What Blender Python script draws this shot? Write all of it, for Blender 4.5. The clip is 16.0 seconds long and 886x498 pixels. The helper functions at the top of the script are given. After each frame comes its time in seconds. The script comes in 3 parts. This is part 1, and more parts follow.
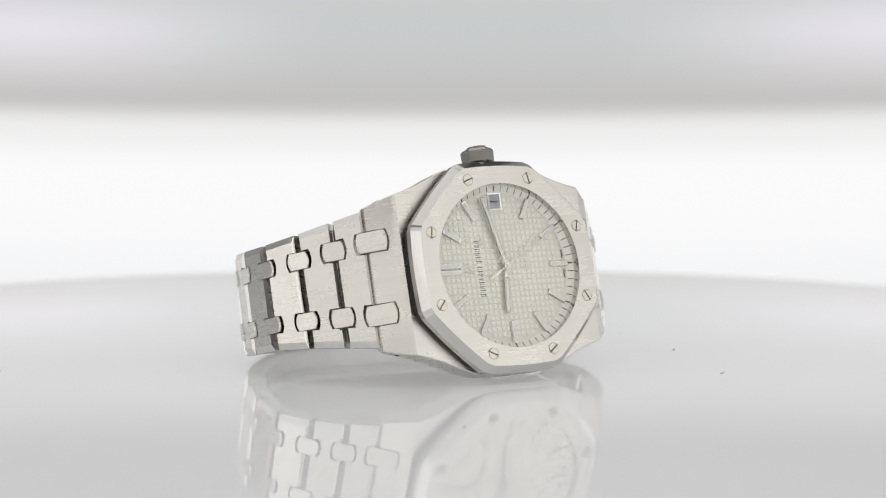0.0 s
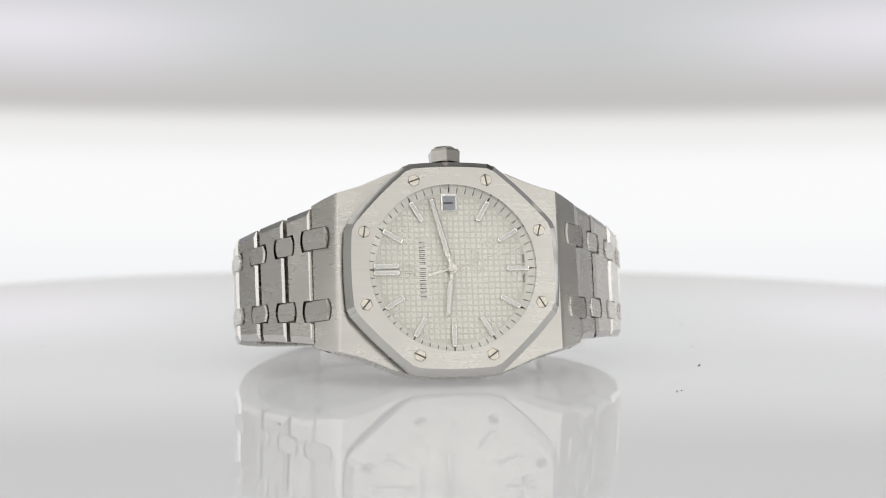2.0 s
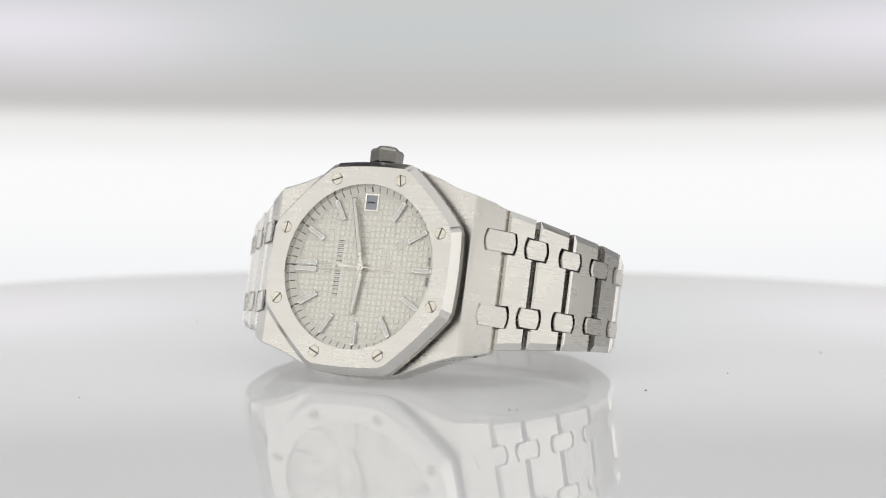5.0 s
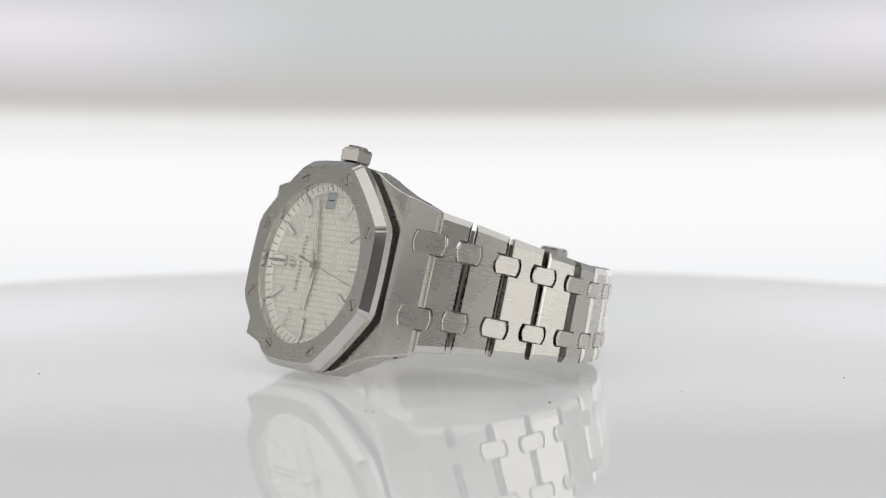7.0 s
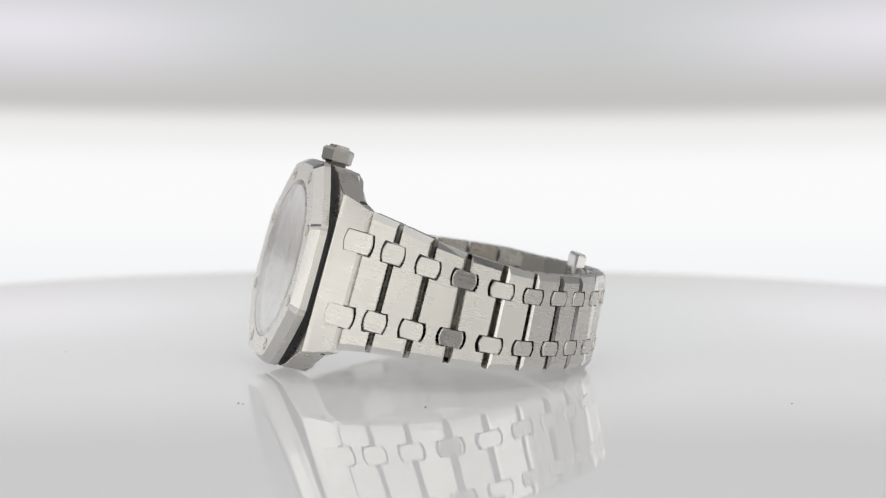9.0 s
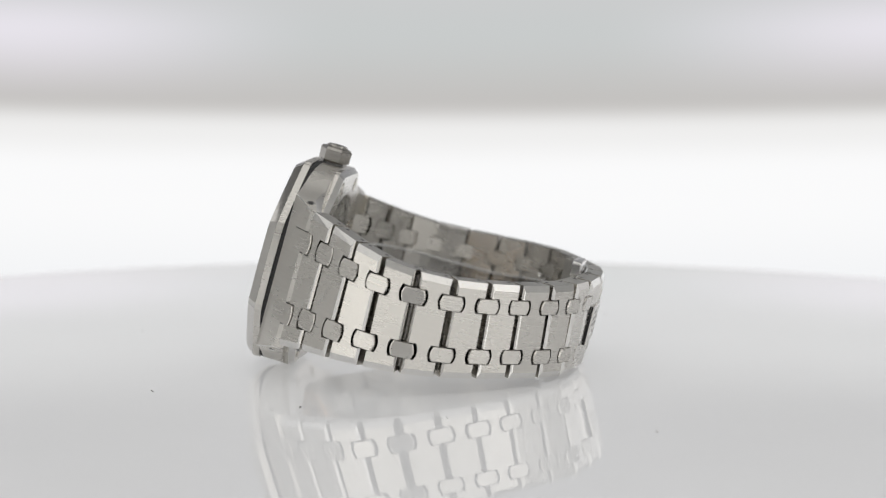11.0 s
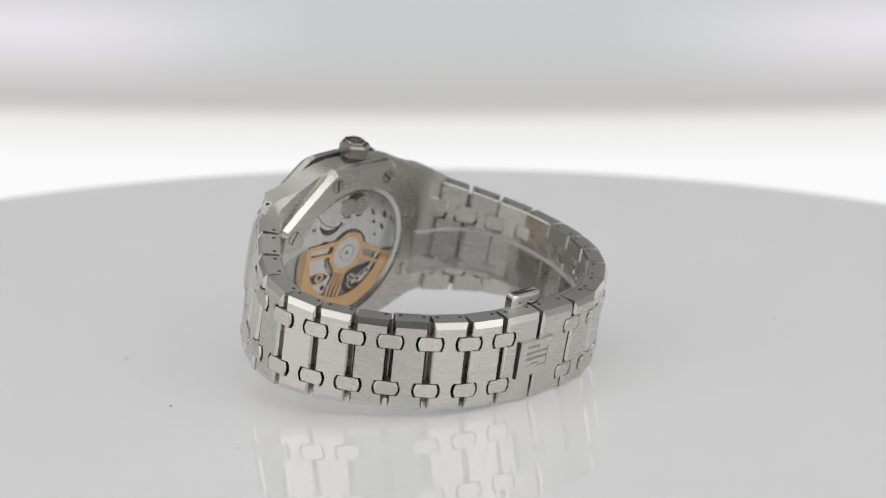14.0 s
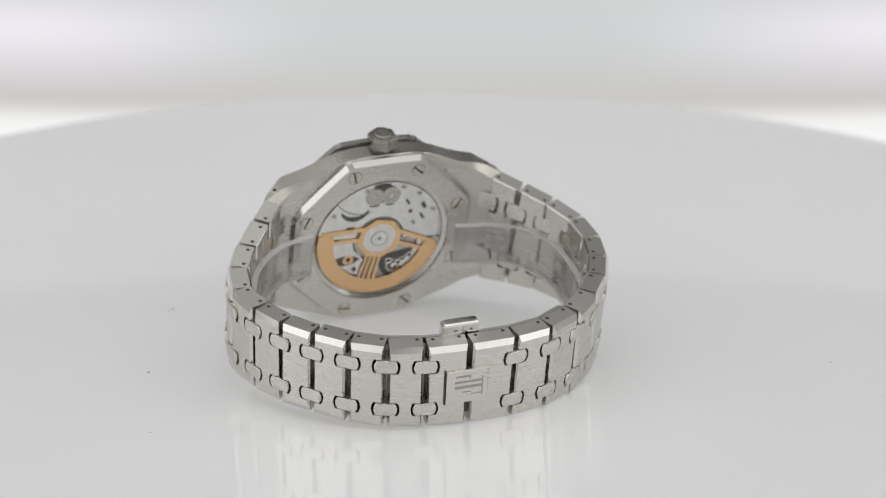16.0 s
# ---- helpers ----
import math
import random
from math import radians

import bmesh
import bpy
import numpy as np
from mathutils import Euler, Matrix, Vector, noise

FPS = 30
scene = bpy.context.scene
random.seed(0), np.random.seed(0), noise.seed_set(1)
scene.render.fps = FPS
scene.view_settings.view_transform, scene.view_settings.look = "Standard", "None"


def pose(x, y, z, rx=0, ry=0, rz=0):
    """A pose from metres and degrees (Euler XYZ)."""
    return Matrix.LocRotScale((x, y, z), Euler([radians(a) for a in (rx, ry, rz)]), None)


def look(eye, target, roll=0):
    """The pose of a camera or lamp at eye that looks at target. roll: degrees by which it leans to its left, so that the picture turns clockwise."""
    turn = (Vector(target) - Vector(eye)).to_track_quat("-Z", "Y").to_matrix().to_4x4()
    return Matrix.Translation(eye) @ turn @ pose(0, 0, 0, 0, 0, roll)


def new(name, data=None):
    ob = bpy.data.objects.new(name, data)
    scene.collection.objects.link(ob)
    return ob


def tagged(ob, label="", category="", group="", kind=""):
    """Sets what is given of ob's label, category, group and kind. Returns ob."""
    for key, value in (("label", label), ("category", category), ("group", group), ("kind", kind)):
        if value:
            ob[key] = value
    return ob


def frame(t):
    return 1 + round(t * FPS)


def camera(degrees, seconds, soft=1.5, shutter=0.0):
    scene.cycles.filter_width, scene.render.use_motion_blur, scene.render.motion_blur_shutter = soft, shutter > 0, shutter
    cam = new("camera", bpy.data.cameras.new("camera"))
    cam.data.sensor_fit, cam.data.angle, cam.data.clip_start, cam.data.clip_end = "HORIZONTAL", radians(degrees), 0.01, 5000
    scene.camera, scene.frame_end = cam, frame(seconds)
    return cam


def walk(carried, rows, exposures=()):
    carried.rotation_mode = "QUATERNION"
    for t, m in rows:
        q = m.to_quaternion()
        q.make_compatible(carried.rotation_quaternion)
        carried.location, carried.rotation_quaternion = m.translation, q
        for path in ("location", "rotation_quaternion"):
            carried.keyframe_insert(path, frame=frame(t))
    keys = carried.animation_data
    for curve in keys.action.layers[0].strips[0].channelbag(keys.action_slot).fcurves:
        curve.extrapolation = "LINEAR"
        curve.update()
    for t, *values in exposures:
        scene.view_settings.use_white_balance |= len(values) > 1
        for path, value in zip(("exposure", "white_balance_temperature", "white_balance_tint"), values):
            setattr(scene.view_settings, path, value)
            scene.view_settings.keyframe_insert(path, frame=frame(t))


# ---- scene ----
# Metres; z = 0 is the top of the turntable, its axis is the z axis.
# ---- the camera on its swinging arm ----
PIVOT = Vector((0.0, 0.0034, 0.0198))
REACH = 0.37496
TURNS = [(0.0, 32.45), (0.5, 26.54), (1.0, 20.65), (1.5, 14.84), (2.0, 8.96), (2.5, 3.0), (3.0, -3.1), (3.5, -9.19),
         (4.0, -15.25), (6.5, -45.0), (7.0, -50.95), (7.5, -56.8), (8.0, -62.62), (8.5, -68.38), (9.0, -74.19),
         (11.5, -103.75), (12.0, -109.85), (12.5, -116.0), (13.0, -122.15), (13.5, -128.15), (14.0, -134.1),
         (14.5, -140.0), (15.0, -145.97), (15.5, -152.04), (16.0, -158.25)]
RISES = [(0.0, 5.08), (4.0, 5.08), (8.0, 5.08), (9.2, 5.08), (10.2, 5.3), (10.8, 5.68), (11.5, 6.6), (12.0, 8.05),
         (12.5, 9.45), (13.0, 10.85), (13.5, 12.4), (14.0, 14.1), (14.5, 15.97), (15.0, 17.8), (15.5, 19.4), (16.0, 20.78)]


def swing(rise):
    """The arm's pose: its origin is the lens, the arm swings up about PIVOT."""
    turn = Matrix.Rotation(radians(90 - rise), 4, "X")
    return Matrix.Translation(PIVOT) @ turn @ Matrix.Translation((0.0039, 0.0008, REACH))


cam = camera(24.706, 16.0, soft=1.1)
cam.data.dof.use_dof, cam.data.dof.focus_distance, cam.data.dof.aperture_fstop = True, 0.35, 18
walk(cam, [(t, swing(rise)) for t, rise in RISES], [(0.0, 0.0), (13.5, 0.0), (14.5, 0.03), (16.0, 0.1)])

# ---- light ----
world = bpy.data.worlds.new("studio_air")
world.use_nodes = True
world.node_tree.nodes["Background"].inputs[0].default_value = (0.9, 0.95, 1.0, 1)
world.node_tree.nodes["Background"].inputs[1].default_value = 0.05
scene.world = world
scene.view_settings.exposure = 0.0


def area(name, eye, target, wide, high, watts, colour=(1, 1, 1)):
    lamp = bpy.data.lights.new(name, "AREA")
    lamp.shape, lamp.size, lamp.size_y, lamp.energy, lamp.color = "RECTANGLE", wide, high, watts, colour
    ob = new(name, lamp)
    ob.matrix_world = look(eye, target)
    return ob


area("overhead_softbox", (0, -0.05, 1.0), (0, -0.05, 0), 2.2, 1.3, 5.4, (1, 0.99, 0.97))
area("front_softbox", (-0.782, -0.729, 0.28), (0, 0, 0.02), 1.17, 0.85, 3.15, (1, 0.985, 0.95))
area("front_softbox", (0.71, -0.79, 0.28), (0, 0, 0.02), 1.3, 0.85, 3.4, (1, 0.985, 0.95))
# added fill above the lens to brighten dial and bezel, no known lamp
area("added_dial_fill", (0, -1.0, 0.68), (0, 0, 0.02), 1.1, 0.5, 0.7, (1, 0.985, 0.95))


# ---- materials ----
def material(name):
    m = bpy.data.materials.new(name)
    m.use_nodes = True
    t = m.node_tree
    return m, t, t.nodes["Principled BSDF"]


def node(t, kind, **values):
    n = t.nodes.new(kind)
    for k, v in values.items():
        n.inputs[k].default_value = v
    return n


def noise_at(t, scale, detail=3.0, stretch=(1, 1, 1)):
    """Noise in object space, stretched."""
    co = t.nodes.new("ShaderNodeTexCoord")
    mp = node(t, "ShaderNodeMapping", Scale=stretch)
    t.links.new(co.outputs["Object"], mp.inputs["Vector"])
    n = node(t, "ShaderNodeTexNoise", Scale=scale, Detail=detail)
    t.links.new(mp.outputs[0], n.inputs["Vector"])
    return n


def ramp(t, source, lo, hi, a=0.3, b=0.7):
    r = t.nodes.new("ShaderNodeMapRange")
    r.inputs["From Min"].default_value, r.inputs["From Max"].default_value = a, b
    r.inputs["To Min"].default_value, r.inputs["To Max"].default_value = lo, hi
    t.links.new(source, r.inputs["Value"])
    return r.outputs[0]


def blend(t, factor, c1, c2):
    m = t.nodes.new("ShaderNodeMix")
    m.data_type = "RGBA"
    m.inputs["A"].default_value, m.inputs["B"].default_value = (*c1, 1), (*c2, 1)
    t.links.new(factor, m.inputs["Factor"])
    return m.outputs["Result"]


def bump(t, bsdf, height, strength, distance):
    b = node(t, "ShaderNodeBump", Strength=strength, Distance=distance)
    t.links.new(height, b.inputs["Height"])
    t.links.new(b.outputs[0], bsdf.inputs["Normal"])


def metal(name, c1, c2, rough, stretch=None, relief=0.0, lines=0.0):
    """lines: how strongly fine brushing along X draws highlights out along Z."""
    m, t, s = material(name)
    s.inputs["Metallic"].default_value = 1
    grain = noise_at(t, 1.0, 1.5 if lines else 4, stretch or (1500, 1500, 1500))
    smudge = noise_at(t, 160, 3)
    t.links.new(blend(t, ramp(t, grain.outputs[0], 0, 1), c1, c2), s.inputs["Base Color"])
    add = t.nodes.new("ShaderNodeMath")
    t.links.new(ramp(t, grain.outputs[0], rough * 0.95, rough * 1.05), add.inputs[0])
    t.links.new(ramp(t, smudge.outputs[0], 0, 0.05), add.inputs[1])
    t.links.new(add.outputs[0], s.inputs["Roughness"])
    if relief:
        bump(t, s, grain.outputs[0], relief, 0.000008)
    if lines:
        s.inputs["Anisotropic"].default_value = lines
        across = t.nodes.new("ShaderNodeVectorTransform")
        across.vector_type, across.convert_from, across.convert_to = "VECTOR", "OBJECT", "WORLD"
        across.inputs[0].default_value = (0, 0, 1)
        t.links.new(across.outputs[0], s.inputs["Tangent"])
    return m


STEEL_A, STEEL_B = (0.685, 0.663, 0.622), (0.664, 0.642, 0.603)
BRUSHED = metal("brushed_steel", STEEL_A, STEEL_B, 0.25, (30, 30, 3000), 0.0, 0.9)
BRUSHED_CASE = metal("brushed_case_steel", STEEL_A, STEEL_B, 0.26, (25, 25, 2600), 0.0, 0.88)
SATIN = metal("satin_steel", (0.6, 0.59, 0.565), (0.55, 0.54, 0.515), 0.42, (3000, 3000, 3000), 0.2)
POLISHED = metal("polished_steel", (0.72, 0.71, 0.69), (0.69, 0.68, 0.66), 0.1)
WHITE_GOLD = metal("polished_screw_metal", (0.65, 0.61, 0.535), (0.59, 0.555, 0.485), 0.22)
PALE = metal("rhodium_marker", (0.84, 0.83, 0.81), (0.8, 0.79, 0.77), 0.2)
ROSE_GOLD = metal("rose_gold", (0.9, 0.6, 0.34), (0.85, 0.55, 0.3), 0.2, (1200, 1200, 1200), 0.06)
MOVEMENT = metal("rhodium_plate", (0.84, 0.84, 0.83), (0.74, 0.74, 0.735), 0.17, (900, 900, 300), 0.08)
CROWN = metal("dark_polished_steel", (0.44, 0.425, 0.395), (0.4, 0.385, 0.36), 0.2)
ENGRAVED_SHADE = metal("engraved_and_gap_shade_steel", (0.42, 0.41, 0.39), (0.36, 0.35, 0.335), 0.4)
BEVEL = metal("polished_bevel_steel", (0.68, 0.665, 0.64), (0.67, 0.655, 0.63), 0.07)
# dark tone for small parts, and for shade painted into slots and recesses
DARK_STEEL_SHADE = metal("dark_steel_and_shade", (0.16, 0.155, 0.15), (0.1, 0.1, 0.1), 0.4)


def plain(name, c1, c2, rough, scale=900.0, spec=0.5):
    m, t, s = material(name)
    n = noise_at(t, scale, 3)
    t.links.new(blend(t, ramp(t, n.outputs[0], 0, 1), c1, c2), s.inputs["Base Color"])
    s.inputs["Roughness"].default_value, s.inputs["Specular IOR Level"].default_value = rough, spec
    return m


RUBBER = plain("black_gasket", (0.012, 0.012, 0.013), (0.02, 0.02, 0.02), 0.5)
INK = plain("dark_grey_print", (0.035, 0.035, 0.04), (0.05, 0.05, 0.055), 0.5)
LUME = plain("white_lume", (0.9, 0.895, 0.88), (0.87, 0.865, 0.85), 0.35)
HAND = metal("satin_hand", (0.7, 0.68, 0.64), (0.64, 0.62, 0.58), 0.24)
DATE_DISC = plain("grey_date_disc", (0.46, 0.48, 0.54), (0.5, 0.52, 0.57), 0.6)
DATE_INK = plain("black_date_print", (0.02, 0.02, 0.025), (0.03, 0.03, 0.03), 0.5)
RUBY = plain("ruby_jewel", (0.12, 0.035, 0.07), (0.09, 0.03, 0.055), 0.15)
SPECK = plain("dust", (0.24, 0.23, 0.22), (0.32, 0.31, 0.3), 0.9)
WALL = plain("white_studio_paint", (0.8, 0.8, 0.8), (0.84, 0.84, 0.835), 0.85, 6)
# for the unseen end walls, dark so that the steel reflects less
DARK_WALL = plain("dark_wall_for_reflections", (0.2, 0.2, 0.205), (0.25, 0.25, 0.25), 0.9, 9)
HOUSING = plain("dark_pedestal_paint", (0.1, 0.1, 0.105), (0.13, 0.13, 0.13), 0.5, 30)

m, t, s = material("silver_dial")
n = noise_at(t, 2600, 4)
n2 = noise_at(t, 90, 2)
t.links.new(blend(t, ramp(t, n.outputs[0], 0, 1), (0.965, 0.945, 0.89), (0.94, 0.92, 0.865)), s.inputs["Base Color"])
t.links.new(ramp(t, n2.outputs[0], 0.26, 0.34), s.inputs["Roughness"])
s.inputs["Metallic"].default_value = 0.18
bump(t, s, n.outputs[0], 0.25, 0.00003)
DIAL = m

m, t, s = material("engraved_dial_ground")
n = noise_at(t, 1.0, 3, (1800, 1800, 9000))
t.links.new(blend(t, ramp(t, n.outputs[0], 0, 1), (0.86, 0.84, 0.78), (0.8, 0.78, 0.72)), s.inputs["Base Color"])
s.inputs["Metallic"].default_value, s.inputs["Roughness"].default_value = 0.35, 0.42
bump(t, s, n.outputs[0], 0.4, 0.00003)
DIAL_GROUND = m

m, t, s = material("white_acrylic")
n = noise_at(t, 14, 4)
n2 = noise_at(t, 2200, 2)
t.links.new(blend(t, ramp(t, n.outputs[0], 0, 1), (0.725, 0.73, 0.745), (0.695, 0.70, 0.715)), s.inputs["Base Color"])
add = t.nodes.new("ShaderNodeMath")
t.links.new(ramp(t, n.outputs[0], 0.004, 0.014), add.inputs[0])
t.links.new(ramp(t, n2.outputs[0], 0.0, 0.006), add.inputs[1])
t.links.new(add.outputs[0], s.inputs["Roughness"])
s.inputs["IOR"].default_value = 1.58
# even glow added to the disc, no lamp below; lightens contact shade
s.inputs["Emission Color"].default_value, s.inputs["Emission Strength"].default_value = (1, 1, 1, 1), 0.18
ACRYLIC = m


def clear(name, tint, ior, rough, most=1.0):
    m, t, s = material(name)
    out = t.nodes["Material Output"]
    see = node(t, "ShaderNodeBsdfTransparent", Color=(*tint, 1))
    shine = node(t, "ShaderNodeBsdfGlossy", Roughness=rough)
    face = node(t, "ShaderNodeLayerWeight", Blend=0.5)
    fres = t.nodes.new("ShaderNodeMapRange")
    power = t.nodes.new("ShaderNodeMath")
    power.operation = "POWER"
    power.inputs[1].default_value = 5.0
    t.links.new(face.outputs["Facing"], power.inputs[0])
    t.links.new(power.outputs[0], fres.inputs["Value"])
    fres.inputs["To Min"].default_value, fres.inputs["To Max"].default_value = ior, most
    mix = t.nodes.new("ShaderNodeMixShader")
    t.links.new(fres.outputs[0], mix.inputs[0])
    t.links.new(see.outputs[0], mix.inputs[1])
    t.links.new(shine.outputs[0], mix.inputs[2])
    t.links.new(mix.outputs[0], out.inputs["Surface"])
    return m


BACK_CRYSTAL = clear("back_sapphire", (0.985, 0.985, 0.98), 0.01, 0.015, 0.25)
CRYSTAL = clear("sapphire", (0.99, 0.99, 0.985), 0.01, 0.015, 2.0)
PLASTIC = clear("clear_plastic", (0.86, 0.86, 0.86), 0.07, 0.12)

# pale colour paints the bright line that light draws along cut edges
PLASTIC_EDGE = plain("bright_edge_plastic", (0.74, 0.74, 0.74), (0.68, 0.68, 0.68), 0.3)
PLASTIC_EDGE.node_tree.nodes["Principled BSDF"].inputs["Alpha"].default_value = 0.55

# The back panel: glowing diffuser below, glowing fabric above, light falloff painted in.
m, t, s = material("painted_glow_panel")
out = t.nodes["Material Output"]
co = t.nodes.new("ShaderNodeTexCoord")
sep = t.nodes.new("ShaderNodeSeparateXYZ")
t.links.new(co.outputs["Object"], sep.inputs[0])


def soft(t, value, a, b):
    r = t.nodes.new("ShaderNodeMapRange")
    r.interpolation_type = "SMOOTHSTEP"
    r.inputs["From Min"].default_value, r.inputs["From Max"].default_value = a, b
    t.links.new(value, r.inputs["Value"])
    return r.outputs[0]


def mixed(t, factor, a, b):
    m = t.nodes.new("ShaderNodeMix")
    m.data_type = "RGBA"
    for key, c in (("A", a), ("B", b)):
        if isinstance(c, tuple):
            m.inputs[key].default_value = (*c, 1)
        else:
            t.links.new(c, m.inputs[key])
    t.links.new(factor, m.inputs["Factor"])
    return m.outputs["Result"]


def maths(t, op, a, b=0.0):
    n = t.nodes.new("ShaderNodeMath")
    n.operation = op
    for i, v in enumerate((a, b)):
        if isinstance(v, (int, float)):
            n.inputs[i].default_value = v
        else:
            t.links.new(v, n.inputs[i])
    return n.outputs[0]


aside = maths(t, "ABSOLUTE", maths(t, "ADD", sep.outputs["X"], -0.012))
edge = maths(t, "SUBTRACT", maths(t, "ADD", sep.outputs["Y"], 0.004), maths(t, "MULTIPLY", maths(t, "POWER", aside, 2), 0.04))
cloth_glow = mixed(t, soft(t, aside, 0.06, 0.24), (0.58, 0.6, 0.6), (0.8, 0.775, 0.83))
# outer sides brightened out of view so the crystal reflects white
cloth_glow = mixed(t, soft(t, aside, 0.27, 0.42), cloth_glow, (0.94, 0.92, 0.93))
cloth_glow = mixed(t, soft(t, edge, 0.075, 0.122), (0.545, 0.53, 0.515), cloth_glow)
cloth_glow = mixed(t, soft(t, edge, 0.118, 0.150), cloth_glow, (0.60, 0.605, 0.61))
# glow dimmed higher up, out of view, to darken the disc's reflection
cloth_glow = mixed(t, soft(t, edge, 0.158, 0.205), cloth_glow, (0.32, 0.32, 0.33))
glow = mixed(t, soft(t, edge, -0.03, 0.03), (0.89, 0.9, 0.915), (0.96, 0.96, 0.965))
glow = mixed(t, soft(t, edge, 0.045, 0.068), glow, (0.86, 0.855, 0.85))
colour = mixed(t, soft(t, edge, 0.068, 0.083), glow, cloth_glow)
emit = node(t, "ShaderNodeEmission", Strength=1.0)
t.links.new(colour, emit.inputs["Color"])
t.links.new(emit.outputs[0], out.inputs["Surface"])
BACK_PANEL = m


# ---- mesh helpers ----
def mesh_of(name, bm, mat, smooth=False):
    me = bpy.data.meshes.new(name)
    bmesh.ops.recalc_face_normals(bm, faces=bm.faces)
    bm.to_mesh(me)
    bm.free()
    me.materials.append(mat)
    if smooth:
        me.polygons.foreach_set("use_smooth", [True] * len(me.polygons))
        me.set_sharp_from_angle(angle=radians(35))
    return me


def part(name, bm, mat, parent, label="", smooth=False, kind=""):
    ob = new(name, mesh_of(name, bm, mat, smooth))
    ob.parent = parent
    return tagged(ob, label=label, kind=kind)


def loft(bm, rings, close=True, cap=True):
    """Joins rings of equally many points with quads."""
    vs = [[bm.verts.new(p) for p in r] for r in rings]
    n = len(vs[0])
    for a, b in zip(vs, vs[1:]):
        for i in range(n if close else n - 1):
            j = (i + 1) % n
            bm.faces.new((a[i], a[j], b[j], b[i]))
    if cap and close:
        bm.faces.new(vs[0])
        bm.faces.new(vs[-1])
    return vs


def turned(bm, profile, n=64, axis="Y", centre=(0, 0, 0), close=False):
    """A body of revolution from (radius, height) pairs about an axis."""
    rings = []
    for r, h in profile:
        ring = []
        for k in range(n):
            a = 2 * math.pi * k / n
            c, q = r * math.cos(a), r * math.sin(a)
            p = {"Y": (c, h, q), "Z": (c, q, h), "X": (h, c, q)}[axis]
            ring.append(Vector(centre) + Vector(p))
        rings.append(ring)
    if close:
        rings.append(rings[0])
    vs = [[bm.verts.new(p) for p in r] for r in (rings[:-1] if close else rings)]
    if close:
        vs.append(vs[0])
    for a, b in zip(vs, vs[1:]):
        for i in range(n):
            j = (i + 1) % n
            bm.faces.new((a[i], a[j], b[j], b[i]))
    if not close:
        bm.faces.new(vs[0])
        bm.faces.new(vs[-1])


def prism(bm, outline, y0, y1, inset=0.0, drop=0.0):
    """An outline in X and Z, drawn out along Y from its front y0 to its back y1, with a sloping front edge."""
    c = sum((Vector(p) for p in outline), Vector((0, 0))) / len(outline)
    rings = []
    if inset:
        rings.append([(c.x + (x - c.x) * (1 - inset / max(1e-9, (Vector((x, z)) - c).length)), y0,
                       c.y + (z - c.y) * (1 - inset / max(1e-9, (Vector((x, z)) - c).length))) for x, z in outline])
        rings.append([(x, y0 + drop, z) for x, z in outline])
    else:
        rings.append([(x, y0, z) for x, z in outline])
    rings.append([(x, y1, z) for x, z in outline])
    loft(bm, rings)


def bar(bm, a, b, half, y0, y1, inset=0.0, drop=0.0, tip=1.0, rounded=0):
    """A flat bar from a to b in the X-Z plane."""
    a, b = Vector(a), Vector(b)
    u = (b - a).normalized()
    v = Vector((-u.y, u.x))

    def ring(cut, y):
        h, ht = half - cut, half * tip - cut
        p, q = a + u * cut, b - u * cut
        if rounded:
            pts = [q - u * ht * 0.4 + u * ht * 0.4 * math.cos(w) + v * ht * math.sin(w) for w in (-1.571 + 3.1416 * k / rounded for k in range(rounded + 1))]
            pts += [p + u * h * 0.4 - u * h * 0.4 * math.cos(w) - v * h * math.sin(w) for w in (-1.571 + 3.1416 * k / rounded for k in range(rounded + 1))]
        else:
            pts = [p - v * h, q - v * ht, q + v * ht, p + v * h]
        return [(c.x, y, c.y) for c in pts]
    loft(bm, ([ring(inset, y0), ring(0.0, y0 + drop)] if inset else [ring(0.0, y0)]) + [ring(0.0, y1)])


def octagon(apothem, bulge=0.0, start=22.5):
    """Eight corners and, between them, slightly bowed sides."""
    out = []
    r = apothem / math.cos(math.pi / 8)
    for k in range(8):
        a0, a1 = radians(start + 45 * k), radians(start + 45 * (k + 1))
        p0, p1 = Vector((math.cos(a0), math.sin(a0))) * r, Vector((math.cos(a1), math.sin(a1))) * r
        for f in (0.0, 0.04, 0.14, 0.26, 0.38, 0.5, 0.62, 0.74, 0.86, 0.96):
            p = p0.lerp(p1, f)
            if f == 0.0:
                p = p * (1 - 0.012)
            out.append(tuple(p * (1 + bulge * (1 - (2 * f - 1) ** 2))))
    return out


